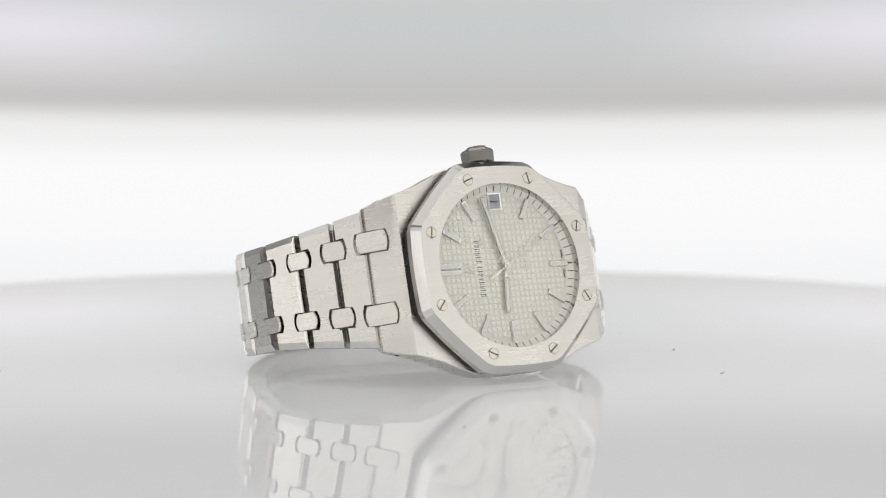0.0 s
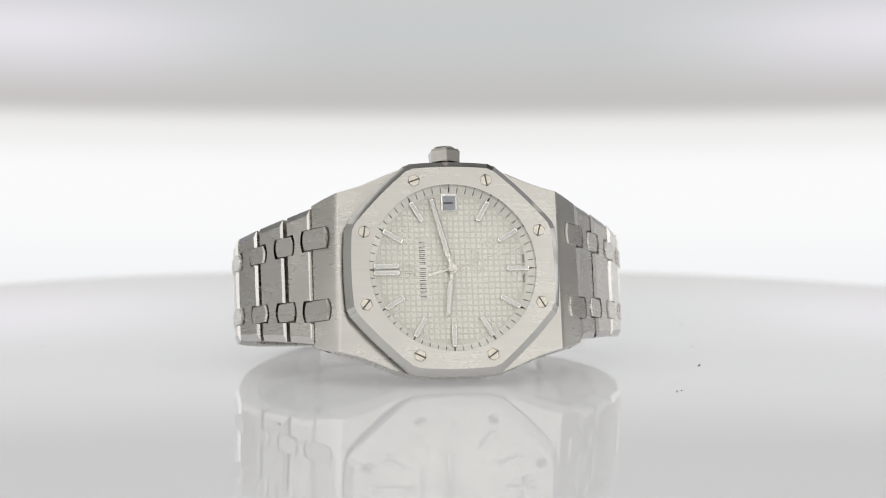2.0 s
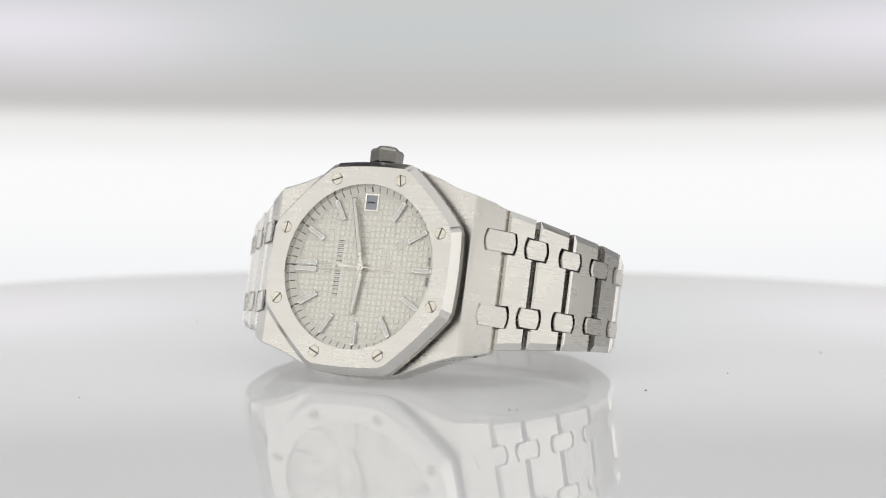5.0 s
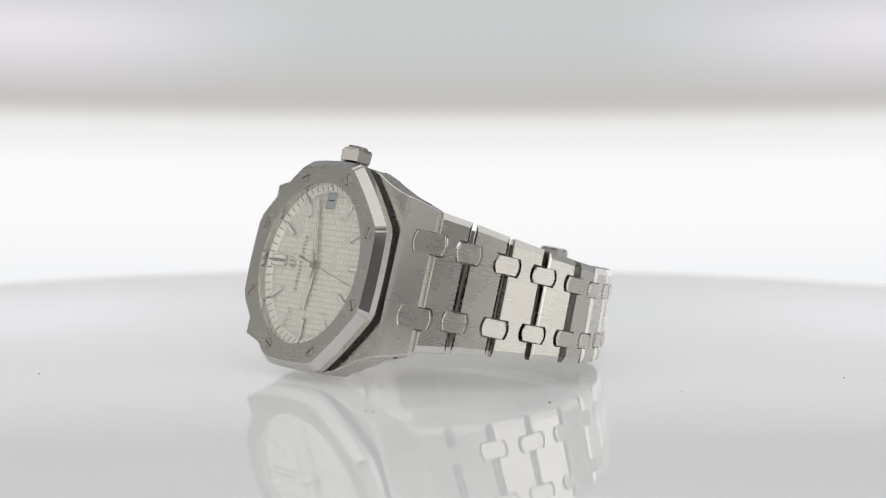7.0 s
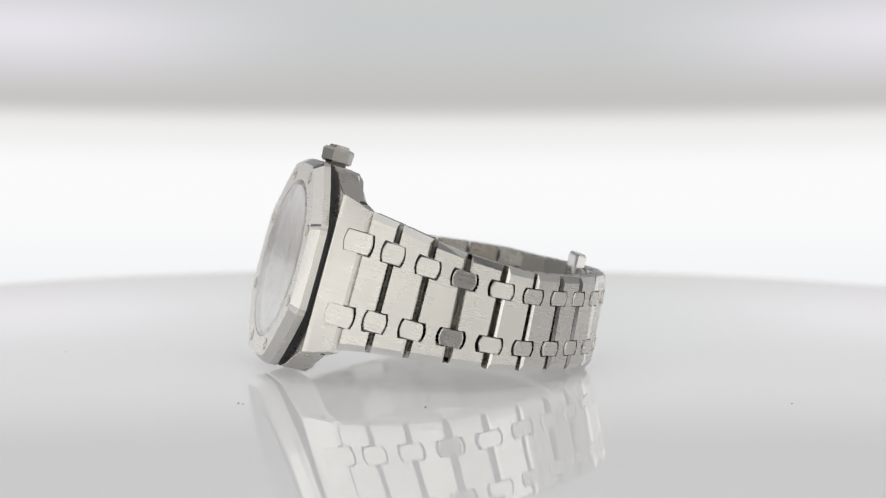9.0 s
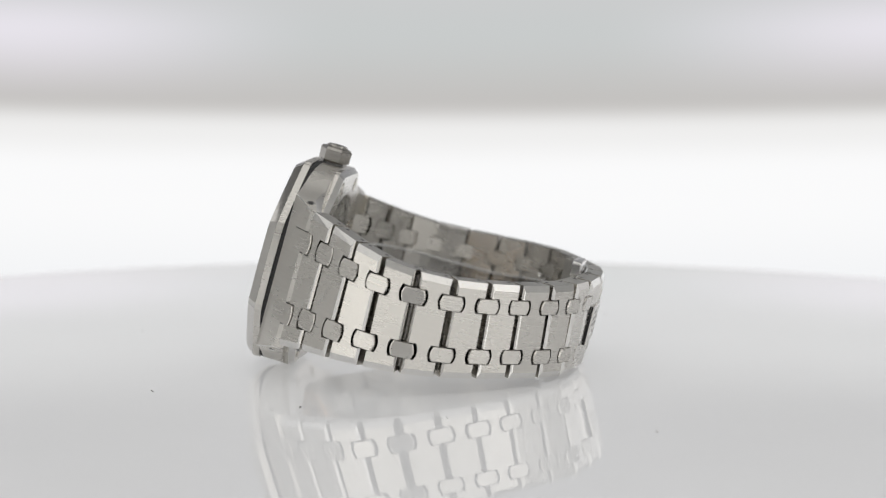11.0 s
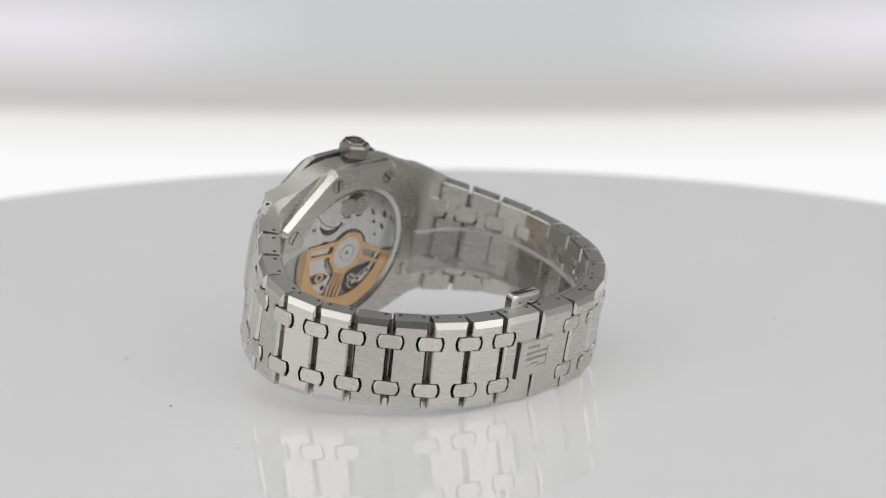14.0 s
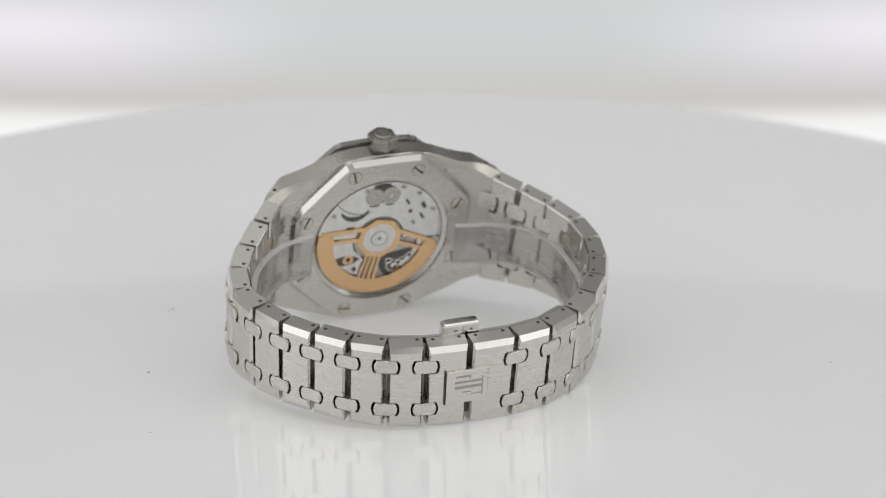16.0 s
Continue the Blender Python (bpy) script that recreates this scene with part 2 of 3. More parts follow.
# ---- structure: the studio ----
# Unseen walls, added to close the place and shape reflections.
def room():
    lo, hi = Vector((-1.25, -1.3, -0.9)), Vector((1.25, 1.4, 1.3))
    w = 0.1
    sides = [("wall_west", (lo.x - w, lo.y, lo.z), (lo.x, hi.y, hi.z)), ("wall_east", (hi.x, lo.y, lo.z), (hi.x + w, hi.y, hi.z)),
             ("wall_south", (lo.x - w, lo.y - w, lo.z), (hi.x + w, lo.y, hi.z)), ("wall_north", (lo.x - w, hi.y, lo.z), (hi.x + w, hi.y + w, hi.z)),
             ("floor", (lo.x - w, lo.y - w, lo.z - w), (hi.x + w, hi.y + w, lo.z)), ("ceiling", (lo.x - w, lo.y - w, hi.z), (hi.x + w, hi.y + w, hi.z + w))]
    for name, a, b in sides:
        bm = bmesh.new()
        bmesh.ops.create_cube(bm, size=1)
        for v in bm.verts:
            v.co = [(a[i] + b[i]) / 2 + v.co[i] * (b[i] - a[i]) for i in range(3)]
        back = name in ("wall_south", "wall_north")
        tagged(new(name, mesh_of(name, bm, DARK_WALL if back else WALL)), label="unseen dark grey wall added to darken reflections" if back else "unseen plain white surface added around the set", category=name.split("_")[0], kind="structure")


room()


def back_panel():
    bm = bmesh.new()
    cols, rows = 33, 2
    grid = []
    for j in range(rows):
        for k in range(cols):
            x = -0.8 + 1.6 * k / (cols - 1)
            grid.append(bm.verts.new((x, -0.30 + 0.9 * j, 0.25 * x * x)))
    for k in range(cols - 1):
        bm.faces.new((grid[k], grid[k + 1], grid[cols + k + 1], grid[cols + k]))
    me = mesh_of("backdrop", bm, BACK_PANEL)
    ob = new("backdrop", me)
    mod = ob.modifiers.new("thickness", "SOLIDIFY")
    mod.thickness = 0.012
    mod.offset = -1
    return tagged(ob, label="curved glowing backdrop panel, white below and painted grey above", category="backdrop", kind="structure")


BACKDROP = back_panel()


def turntable():
    base = new("turntable")
    tagged(base, label="round glossy softly glowing white acrylic turntable disc under the watch", category="turntable")
    bm = bmesh.new()
    prof = [(0.0005, 0.0), (0.09, 0.0), (0.1735, 0.0), (0.1742, -0.00002), (0.1765, -0.0006), (0.1778, -0.002), (0.178, -0.004), (0.1775, -0.0075), (0.174, -0.008), (0.0005, -0.008)]
    turned(bm, prof, 160, "Z")
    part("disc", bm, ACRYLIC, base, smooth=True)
    bm = bmesh.new()
    turned(bm, [(0.0005, -0.0081), (0.12, -0.0081), (0.12, -0.03), (0.07, -0.034), (0.06, -0.05), (0.0005, -0.05)], 64, "Z")
    part("hub", bm, HOUSING, base, smooth=True)
    rnd = random.Random(4)
    for x, y, r in ((0.0492, -0.0127, 0.00026), (0.0372, -0.0408, 0.0002), (0.0382, -0.0402, 0.00016), (-0.07, 0.03, 0.00018), (0.062, 0.045, 0.0002), (-0.031, -0.062, 0.00016), (0.055, 0.012, 0.00014)):
        bm = bmesh.new()
        bmesh.ops.create_icosphere(bm, subdivisions=1, radius=r)
        for v in bm.verts:
            v.co = Vector((x, y, r * 0.4)) + Vector((v.co.x * rnd.uniform(0.7, 1.4), v.co.y * rnd.uniform(0.7, 1.3), v.co.z * 0.6))
        part("dust_speck", bm, SPECK, base)
    return base


TABLE = turntable()


def pedestal():
    bm = bmesh.new()
    turned(bm, [(0.0005, -0.051), (0.10, -0.051), (0.105, -0.06), (0.105, -0.86), (0.22, -0.88), (0.22, -0.9), (0.0005, -0.9)], 48, "Z")
    tagged(new("pedestal", mesh_of("pedestal", bm, HOUSING, True)), label="dark grey round pedestal carrying the turntable", category="pedestal")


pedestal()

# ---- the watch: X to six o'clock, Z to the crown, Y from the crystal to the back ----
WATCH = tagged(new("wristwatch"), label="steel wristwatch with octagonal bezel, silver dial, lying on its side", category="watch")
MM = 0.001


def case():
    bm = bmesh.new()
    # half length, front, back, half width
    half = [(0.0, 3.7, 7.6, 18.5), (5.0, 3.7, 7.6, 18.4), (8.5, 3.7, 7.6, 17.85), (10.8, 3.7, 7.7, 17.0), (13.0, 3.7, 7.8, 16.0), (15.0, 3.7, 8.05, 15.2), (17.0, 3.7, 8.25, 14.55), (19.15, 3.7, 8.6, 13.95),
            (20.0, 4.49, 8.95, 13.7), (21.0, 5.41, 9.4, 13.35), (22.0, 6.34, 9.9, 12.95), (23.3, 7.55, 10.45, 12.4)]
    stations = [(-x, f, b, w) for x, f, b, w in reversed(half[1:])] + half
    rings = []
    for x, f, b, w in stations:
        c = 0.16
        # the lugs' rear edges are rounded off
        k = 0.1 + 1.6 * max(0.0, min(1.0, (abs(x) - 15.0) / 6.0))
        rings.append([(x * MM, y * MM, z * MM) for y, z in ((f, w - c), (f + 0.14, w), (b - k, w), (b, w - k), (b, -w + k), (b - k, -w), (f + 0.14, -w), (f, -w + c))])
    loft(bm, rings)
    body = part("case", bm, BRUSHED_CASE, WATCH, smooth=True)
    me = body.data
    me.set_sharp_from_angle(angle=radians(30))
    me.materials.append(POLISHED)
    for p in me.polygons:
        if abs(p.normal.z) > 0.35 and p.normal.y < -0.35:
            p.material_index = 1
    for sx in (-1, 1):
        for sz in (-1, 1):
            for name, r, h, mat in (("lug_screw", 0.72, 0.05, POLISHED), ("lug_screw_slot", 0.44, 0.07, DARK_STEEL_SHADE)):
                bm = bmesh.new()
                x, y, z = 21.2 * sx, 6.9, 13.28 * sz
                out = Vector((0.4 * sx, 0, sz)).normalized()
                e1 = Vector((0, 1, 0))
                e2 = out.cross(e1)
                loft(bm, [[(Vector((x, y, z)) + out * q + (e1 * math.cos(k * math.pi / 7) + e2 * math.sin(k * math.pi / 7)) * r) * MM for k in range(14)] for q in (-0.4, h)])
                part(name, bm, mat, body)
    bm = bmesh.new()
    prism(bm, [(x * MM, z * MM) for x, z in octagon(18.05, 0.02)], 2.75 * MM, 3.75 * MM)
    part("gasket", bm, RUBBER, WATCH, "black rubber gasket")
    return body


def ring_plate(name, profile, hole, mat, parent, label="", bow=0.002):
    """An octagonal plate with a round hole; profile: (apothem, y) from the front's rim outwards and back."""
    bm = bmesh.new()
    rings = [[(x * MM, y * MM, z * MM) for x, z in octagon(a, bow)] for a, y in profile]
    order = [math.atan2(z, x) for x, z in octagon(profile[0][0], bow)]
    inner_front = [(hole * MM * math.cos(a), profile[0][1] * MM, hole * MM * math.sin(a)) for a in order]
    inner_back = [(hole * MM * math.cos(a), profile[-1][1] * MM, hole * MM * math.sin(a)) for a in order]
    loft(bm, [inner_front] + rings + [inner_back, inner_front], cap=False)
    bmesh.ops.remove_doubles(bm, verts=bm.verts, dist=1e-7)
    ob = part(name, bm, mat, parent, label, smooth=True)
    ob.data.set_sharp_from_angle(angle=radians(12))
    return ob


def screw(name, x, z, y, turn, parent, out):
    """A slotted screw, out: -1 for the front (hexagonal), 1 for the back (round)."""
    bm = bmesh.new()
    r, sides, groove = (1.08, 6, 0.1) if out < 0 else (1.3, 24, 0.17)
    pts = [(x + r * math.cos(radians(360 / sides * k + turn)), z + r * math.sin(radians(360 / sides * k + turn))) for k in range(sides)]
    for s in (-1, 1):
        d = Vector((math.cos(radians(turn)), math.sin(radians(turn))))
        q = Vector((-d.y, d.x)) * s
        h = 0.86 * r
        side = [d * -r * 0.86 + q * groove, d * r * 0.86 + q * groove, d * r * 0.5 + q * h, d * -r * 0.5 + q * h]
        if out > 0:
            side = [d * r * 0.97 * math.cos(w) + q * max(groove, r * 0.97 * math.sin(w)) for w in (math.pi * k / 14 for k in range(15))]
        side = [(x + p.x, z + p.y) for p in side]
        prism(bm, [(a * MM, b * MM) for a, b in side], (y + out * 0.09) * MM, (y - out * 0.3) * MM, 0.05 * MM, -out * 0.05 * MM)
    sc = part(name, bm, WHITE_GOLD, parent)
    bm = bmesh.new()
    prism(bm, [(a * MM, b * MM) for a, b in [(x + (p - x) * 1.03, z + (q - z) * 1.03) for p, q in pts]], (y + out * 0.012) * MM, (y - out * 0.3) * MM)
    part("slot", bm, DARK_STEEL_SHADE, sc)
    return sc


def bezel():
    ob = ring_plate("bezel", [(17.18, 0.0), (18.17, 1.4), (18.3, 1.56), (18.3, 2.8)], 14.45, BRUSHED_CASE, WATCH, "brushed octagonal steel bezel with polished bevel", 0.021)
    ob.data.materials.append(BEVEL)
    for p in ob.data.polygons:
        r = math.hypot(p.center.x, p.center.z)
        if -0.97 < p.normal.y < -0.2 and r > 0.016:
            p.material_index = 1
        if r < 0.0146:
            p.material_index = 1
    slots = (20, 100, 75, -60, 35, -25, 50, 80)
    for k in range(8):
        a = radians(-22.5 + 45 * k)
        screw("bezel_screw", 16.4 * math.sin(a), 16.4 * math.cos(a), 0.0, slots[k], ob, -1)


def crown():
    bm = bmesh.new()
    y = 5.3
    def ring(r, h, n=6):
        return [(r * MM * math.cos(math.pi * 2 * k / n + math.pi / 6), y * MM + r * MM * math.sin(math.pi * 2 * k / n + math.pi / 6), h * MM) for k in range(n)]
    loft(bm, [ring(2.4, 18.95), ring(2.85, 19.3), ring(2.95, 21.2), ring(2.6, 21.65), ring(2.0, 21.7), ring(1.95, 21.95)])
    c = part("crown", bm, CROWN, WATCH, "hexagonal polished steel crown")
    bm = bmesh.new()
    turned(bm, [(1.9 * MM, 18.2 * MM), (1.9 * MM, 19.0 * MM)], 24, "Z", (0, y * MM, 0))
    part("stem_collar", bm, DARK_STEEL_SHADE, c)
    bm = bmesh.new()
    turned(bm, [(1.75 * MM, 21.9 * MM), (1.7 * MM, 22.12 * MM), (1.5 * MM, 22.15 * MM)], 24, "Z", (0, y * MM, 0))
    part("cap", bm, CROWN, c)
    for dx in (-0.55, 0.0, 0.55):
        bm = bmesh.new()
        bmesh.ops.create_cube(bm, size=1)
        for v in bm.verts:
            v.co = Vector((dx * MM + v.co.x * 0.22 * MM, y * MM + v.co.y * 1.5 * MM, 22.17 * MM + v.co.z * 0.12 * MM))
        part("emblem_bar", bm, POLISHED, c)


def lettering(text, size, m, mat, parent, name, bold=0.012):
    """Text as a thin mesh; m places it in the watch."""
    cu = bpy.data.curves.new(name, "FONT")
    cu.body, cu.size, cu.extrude, cu.align_x, cu.align_y, cu.resolution_u = text, size, 0.00002, "CENTER", "CENTER", 3
    cu.offset = size * bold
    tmp = bpy.data.objects.new(name, cu)
    scene.collection.objects.link(tmp)
    me = bpy.data.meshes.new_from_object(tmp.evaluated_get(bpy.context.evaluated_depsgraph_get()))
    bpy.data.objects.remove(tmp)
    me.materials.clear()
    me.materials.append(mat)
    me.transform(m)
    ob = new(name, me)
    ob.parent = parent
    return ob


def dial_place(x, z, y):
    """Letters that face the viewer, their tops to twelve o'clock."""
    return Matrix(((0, -1, 0, x), (0, 0, -1, y), (1, 0, 0, z), (0, 0, 0, 1)))


DY = 2.3  # the dial's depth under the bezel


def dial():
    bm = bmesh.new()
    turned(bm, [(0.0004, DY * MM), (13.25 * MM, DY * MM), (13.25 * MM, (DY + 0.4) * MM), (0.0004, (DY + 0.4) * MM)], 96)
    d = part("dial", bm, DIAL_GROUND, WATCH, "silver-white dial with raised square pattern")
    # raised squares
    bm = bmesh.new()
    step, big, small = 0.985, 0.36, 0.28
    for i in range(-14, 15):
        for j in range(-14, 15):
            x, z = i * step, j * step
            r = math.hypot(x, z)
            if r > 12.75 or (abs(z) < 5.0 and -5.7 < x < -4.0) or (abs(x) < 1.75 and 9.8 < z < 13.6):
                continue
            q = []
            for h, y in ((big, DY - 0.001), (small, DY - 0.16)):
                q.append([bm.verts.new(((x + a * h) * MM, y * MM, (z + b * h) * MM)) for a, b in ((-1, -1), (1, -1), (1, 1), (-1, 1))])
            for k in range(4):
                bm.faces.new((q[0][k], q[0][(k + 1) % 4], q[1][(k + 1) % 4], q[1][k]))
            bm.faces.new(q[1])
    part("square_relief", bm, DIAL, d, "raised silver squares", kind="stuff")
    # sloping flange with the minute marks
    bm = bmesh.new()
    turned(bm, [(13.2 * MM, DY * MM), (13.2 * MM, (DY - 0.12) * MM), (14.5 * MM, (DY - 0.75) * MM), (14.5 * MM, DY * MM)], 120, close=True)
    fl = part("flange", bm, DIAL, d, "silver minute ring")
    for k in range(60):
        a = 2 * math.pi * k / 60
        u, v = Vector((-math.cos(a), math.sin(a))), Vector((math.sin(a), math.cos(a)))
        wide = 0.13 if k % 5 == 0 else 0.07
        bm = bmesh.new()
        quad = []
        for r in (13.45, 14.3):
            y = DY - 0.12 - (r - 13.2) / 1.3 * 0.63 - 0.012
            for s in (-1, 1):
                p = u * r + v * s * wide
                quad.append(bm.verts.new((p.x * MM, y * MM, p.y * MM)))
                quad.append(bm.verts.new((p.x * MM, (y + 0.02) * MM, p.y * MM)))
        for f in ((0, 2, 6, 4), (1, 3, 7, 5), (0, 1, 3, 2), (4, 5, 7, 6), (0, 1, 5, 4), (2, 3, 7, 6)):
            bm.faces.new([quad[i] for i in f])
        part("minute_mark", bm, INK, d)
    # applied markers
    for k in range(12):
        if k == 3:
            continue
        a = 2 * math.pi * k / 12
        u, v = Vector((-math.cos(a), math.sin(a))), Vector((math.sin(a), math.cos(a)))
        for off in ((-0.58, 0.58) if k == 0 else (0.0,)):
            bm = bmesh.new()
            p0, p1 = u * (8.9 if k == 0 else 9.5) + v * off, u * 13.65 + v * off
            bar(bm, p0 * MM, p1 * MM, 0.54 * MM, (DY - 0.62) * MM, DY * MM, 0.16 * MM, 0.22 * MM, rounded=6)
            mk = part("hour_marker", bm, PALE, d)
            bm = bmesh.new()
            bar(bm, (u * (9.25 if k == 0 else 9.85) + v * off) * MM, (u * 13.3 + v * off) * MM, 0.3 * MM, (DY - 0.645) * MM, (DY - 0.5) * MM, rounded=6)
            part("lume_strip", bm, LUME, mk)
    # name on its cartouche, as plain bars
    bm = bmesh.new()
    prism(bm, [(x * MM, z * MM) for x, z in ((-5.55, -4.95), (-4.15, -4.95), (-4.15, 4.95), (-5.55, 4.95))], (DY - 0.06) * MM, DY * MM)
    part("name_field", bm, DIAL, d)
    z = -4.95
    for k in range(14):
        if k == 8:
            z += 0.4
        tall = 1.32 if k in (0, 8) else 1.08
        bm = bmesh.new()
        for dz, w, low in ((0.0, 0.06, 0.0), (0.25 + 0.06 * (k % 2), 0.14, 0.0), (0.08, 0.26, 0.12 + 0.24 * (k % 4)))[:2 + (k % 3 != 1)]:
            x0, x1 = (-4.45 - tall, -4.45) if not low else (-4.45 - tall * low - 0.07, -4.45 - tall * low)
            prism(bm, [(x * MM, q * MM) for x, q in ((x0, z + dz), (x1, z + dz), (x1, z + dz + w), (x0, z + dz + w))], (DY - 0.085) * MM, (DY - 0.05) * MM)
        part("name_bar", bm, INK, d)
        z += 0.68
    # applied emblem: plain strokes
    for a, b, h in (((-8.3, -0.55), (-6.35, -0.55), 0.11), ((-8.3, 0.2), (-6.35, 0.2), 0.11), ((-6.35, -1.0), (-8.2, -0.55), 0.09), ((-8.3, 0.85), (-7.2, 0.85), 0.1)):
        bm = bmesh.new()
        bar(bm, Vector(a) * MM, Vector(b) * MM, h * 0.7 * MM, (DY - 0.4) * MM, (DY - 0.1) * MM)
        part("emblem_stroke", bm, HAND, d)
    # date window
    bm = bmesh.new()
    outer = [(-1.35, 10.1), (1.35, 10.1), (1.35, 13.15), (-1.35, 13.15)]
    inner = [(-1.1, 10.35), (1.1, 10.35), (1.1, 12.9), (-1.1, 12.9)]
    loft(bm, [[(x * MM, (DY - 0.05) * MM, z * MM) for x, z in inner], [(x * MM, (DY - 0.2) * MM, z * MM) for x, z in inner], [(x * MM, (DY - 0.22) * MM, z * MM) for x, z in outer], [(x * MM, DY * MM, z * MM) for x, z in outer]], cap=False)
    part("date_frame", bm, PALE, d)
    bm = bmesh.new()
    prism(bm, [(x * MM, z * MM) for x, z in inner], (DY - 0.02) * MM, (DY + 0.1) * MM)
    part("date_disc", bm, DATE_DISC, d, "grey date disc")
    lettering("1", 2.3 * MM, dial_place(0, 11.62 * MM, (DY - 0.06) * MM), DATE_INK, d, "date_numeral", 0.004)
    for text, z in (("SWISS", -1.75), ("MADE", 1.75)):
        a = z / 12.6
        m = dial_place(12.75 * math.cos(a) * MM, z * MM, (DY - 0.14) * MM)
        lettering(text, 0.55 * MM, m, INK, d, "dial_print")
    return d


def clock_dir(turns):
    a = 2 * math.pi * turns
    return Vector((-math.cos(a), math.sin(a)))


def pointers():
    for name, u, reach, half, y in (("hour_hand", clock_dir(9.21 / 12), 8.3, 0.56, DY - 0.75), ("minute_hand", clock_dir(12.6 / 60), 12.7, 0.5, DY - 1.0)):
        bm = bmesh.new()
        bar(bm, u * 0.3 * MM, u * 2.2 * MM, 0.28 * MM, (y - 0.02) * MM, (y + 0.12) * MM)
        bar(bm, u * 1.9 * MM, u * reach * MM, half * MM, (y - 0.1) * MM, (y + 0.1) * MM, 0.16 * MM, 0.1 * MM, tip=0.8, rounded=6)
        turned(bm, [(0.85 * MM, (y - 0.06) * MM), (0.85 * MM, (y + 0.12) * MM)], 24)
        h = part(name, bm, HAND, WATCH)
        bm = bmesh.new()
        bar(bm, u * 2.6 * MM, u * (reach - 0.5) * MM, 0.2 * MM, (y - 0.125) * MM, (y - 0.05) * MM, rounded=6)
        part("lume_strip", bm, LUME, h)
    bm = bmesh.new()
    y = DY - 1.3
    bar(bm, Vector((4.0 * MM, 0)), Vector((-13.6 * MM, 0)), 0.1 * MM, (y - 0.04) * MM, (y + 0.04) * MM, tip=0.6)
    bar(bm, Vector((4.4 * MM, 0)), Vector((1.6 * MM, 0)), 0.2 * MM, (y - 0.05) * MM, (y + 0.05) * MM)
    turned(bm, [(0.62 * MM, (y - 0.08) * MM), (0.68 * MM, (y + 0.1) * MM)], 24)
    turned(bm, [(0.26 * MM, (y - 0.2) * MM), (0.3 * MM, (y + 0.9) * MM)], 16)
    return part("second_hand", bm, HAND, WATCH)


def crystal():
    bm = bmesh.new()
    turned(bm, [(0.0004, -0.15 * MM), (13.6 * MM, -0.15 * MM), (14.4 * MM, 0.05 * MM), (14.4 * MM, 0.6 * MM), (0.0004, 0.6 * MM)], 96)
    c = part("crystal", bm, CRYSTAL, WATCH, "clear sapphire crystal")
    c.visible_shadow = False


def back():
    Y = 9.25
    ob = ring_plate("case_back", [(17.4, Y), (18.15, Y - 0.95), (18.2, 7.45)], 13.8, BRUSHED_CASE, WATCH, "brushed octagonal case back ring", 0.008)
    ob.data.materials.append(POLISHED)
    for p in ob.data.polygons:
        if 0.2 < p.normal.y < 0.97 and math.hypot(p.center.x, p.center.z) > 0.0155:
            p.material_index = 1
    for k in range(8):
        a = radians(-22.5 + 45 * k)
        screw("back_screw", 16.5 * math.sin(a), 16.5 * math.cos(a), Y, 40 + 37 * k, ob, 1)
    bm = bmesh.new()
    turned(bm, [(0.0004, (Y - 0.25) * MM), (13.75 * MM, (Y - 0.25) * MM), (13.75 * MM, (Y - 0.05) * MM), (0.0004, (Y - 0.05) * MM)], 96)
    c = part("back_crystal", bm, BACK_CRYSTAL, WATCH, "clear sapphire back window")
    c.visible_shadow = False
    # movement
    bm = bmesh.new()
    turned(bm, [(0.0004, 8.51 * MM), (13.4 * MM, 8.51 * MM), (13.4 * MM, 8.55 * MM), (0.0004, 8.55 * MM)], 72)
    mv = part("movement", bm, SATIN, WATCH, "rhodium plated movement with jewels and bridges")
    bm = bmesh.new()
    turned(bm, [(13.0 * MM, 8.5 * MM), (13.76 * MM, 8.5 * MM), (13.76 * MM, 9.2 * MM), (12.95 * MM, 8.78 * MM)], 72, close=True)
    part("movement_ring", bm, POLISHED, mv, smooth=True)

    def disc(name, x, z, r, y, mat, thick=0.05, n=24, inner=0.0):
        bm = bmesh.new()
        if inner:
            turned(bm, [(inner * MM, (y - thick) * MM), (r * MM, (y - thick) * MM), (r * MM, y * MM), (inner * MM, y * MM)], n, "Y", (x * MM, 0, z * MM), close=True)
        else:
            turned(bm, [(r * MM, (y - thick) * MM), (r * MM, y * MM)], n, "Y", (x * MM, 0, z * MM))
        part(name, bm, mat, mv)

    def slab(name, pts, y, mat, thick=0.04):
        bm = bmesh.new()
        prism(bm, [(x * MM, z * MM) for x, z in pts], (y - thick) * MM, y * MM)
        part(name, bm, mat, mv)
    def arc(cx, cz, r, a0, a1, n=10):
        return [(cx + r * math.cos(radians(a0 + (a1 - a0) * k / n)), cz + r * math.sin(radians(a0 + (a1 - a0) * k / n))) for k in range(n + 1)]
    # dark slabs laid on the plates stand in for shaded hollows
    slab("recess_shade", arc(5.4, 7.6, 3.0, 195, 345, 12) + arc(5.4, 9.2, 3.5, 318, 222, 12), 8.72, DARK_STEEL_SHADE)
    slab("bridge_seam", arc(3.6, 12.6, 6.6, 255, 330, 12) + arc(3.6, 12.6, 6.45, 330, 255, 12), 8.73, DARK_STEEL_SHADE)
    for x, z in ((9.6, 6.4), (10.8, 2.2), (3.2, 11.2), (-10.6, 5.2), (-7.4, 9.3), (-4.1, 11.2)):
        disc("plate_screw", x, z, 0.55, 8.75, WHITE_GOLD, 0.08, 16)
        slab("screw_slot", [(x - 0.5, z - 0.09), (x + 0.5, z + 0.02), (x + 0.5, z + 0.16), (x - 0.5, z + 0.05)], 8.758, DARK_STEEL_SHADE, 0.01)
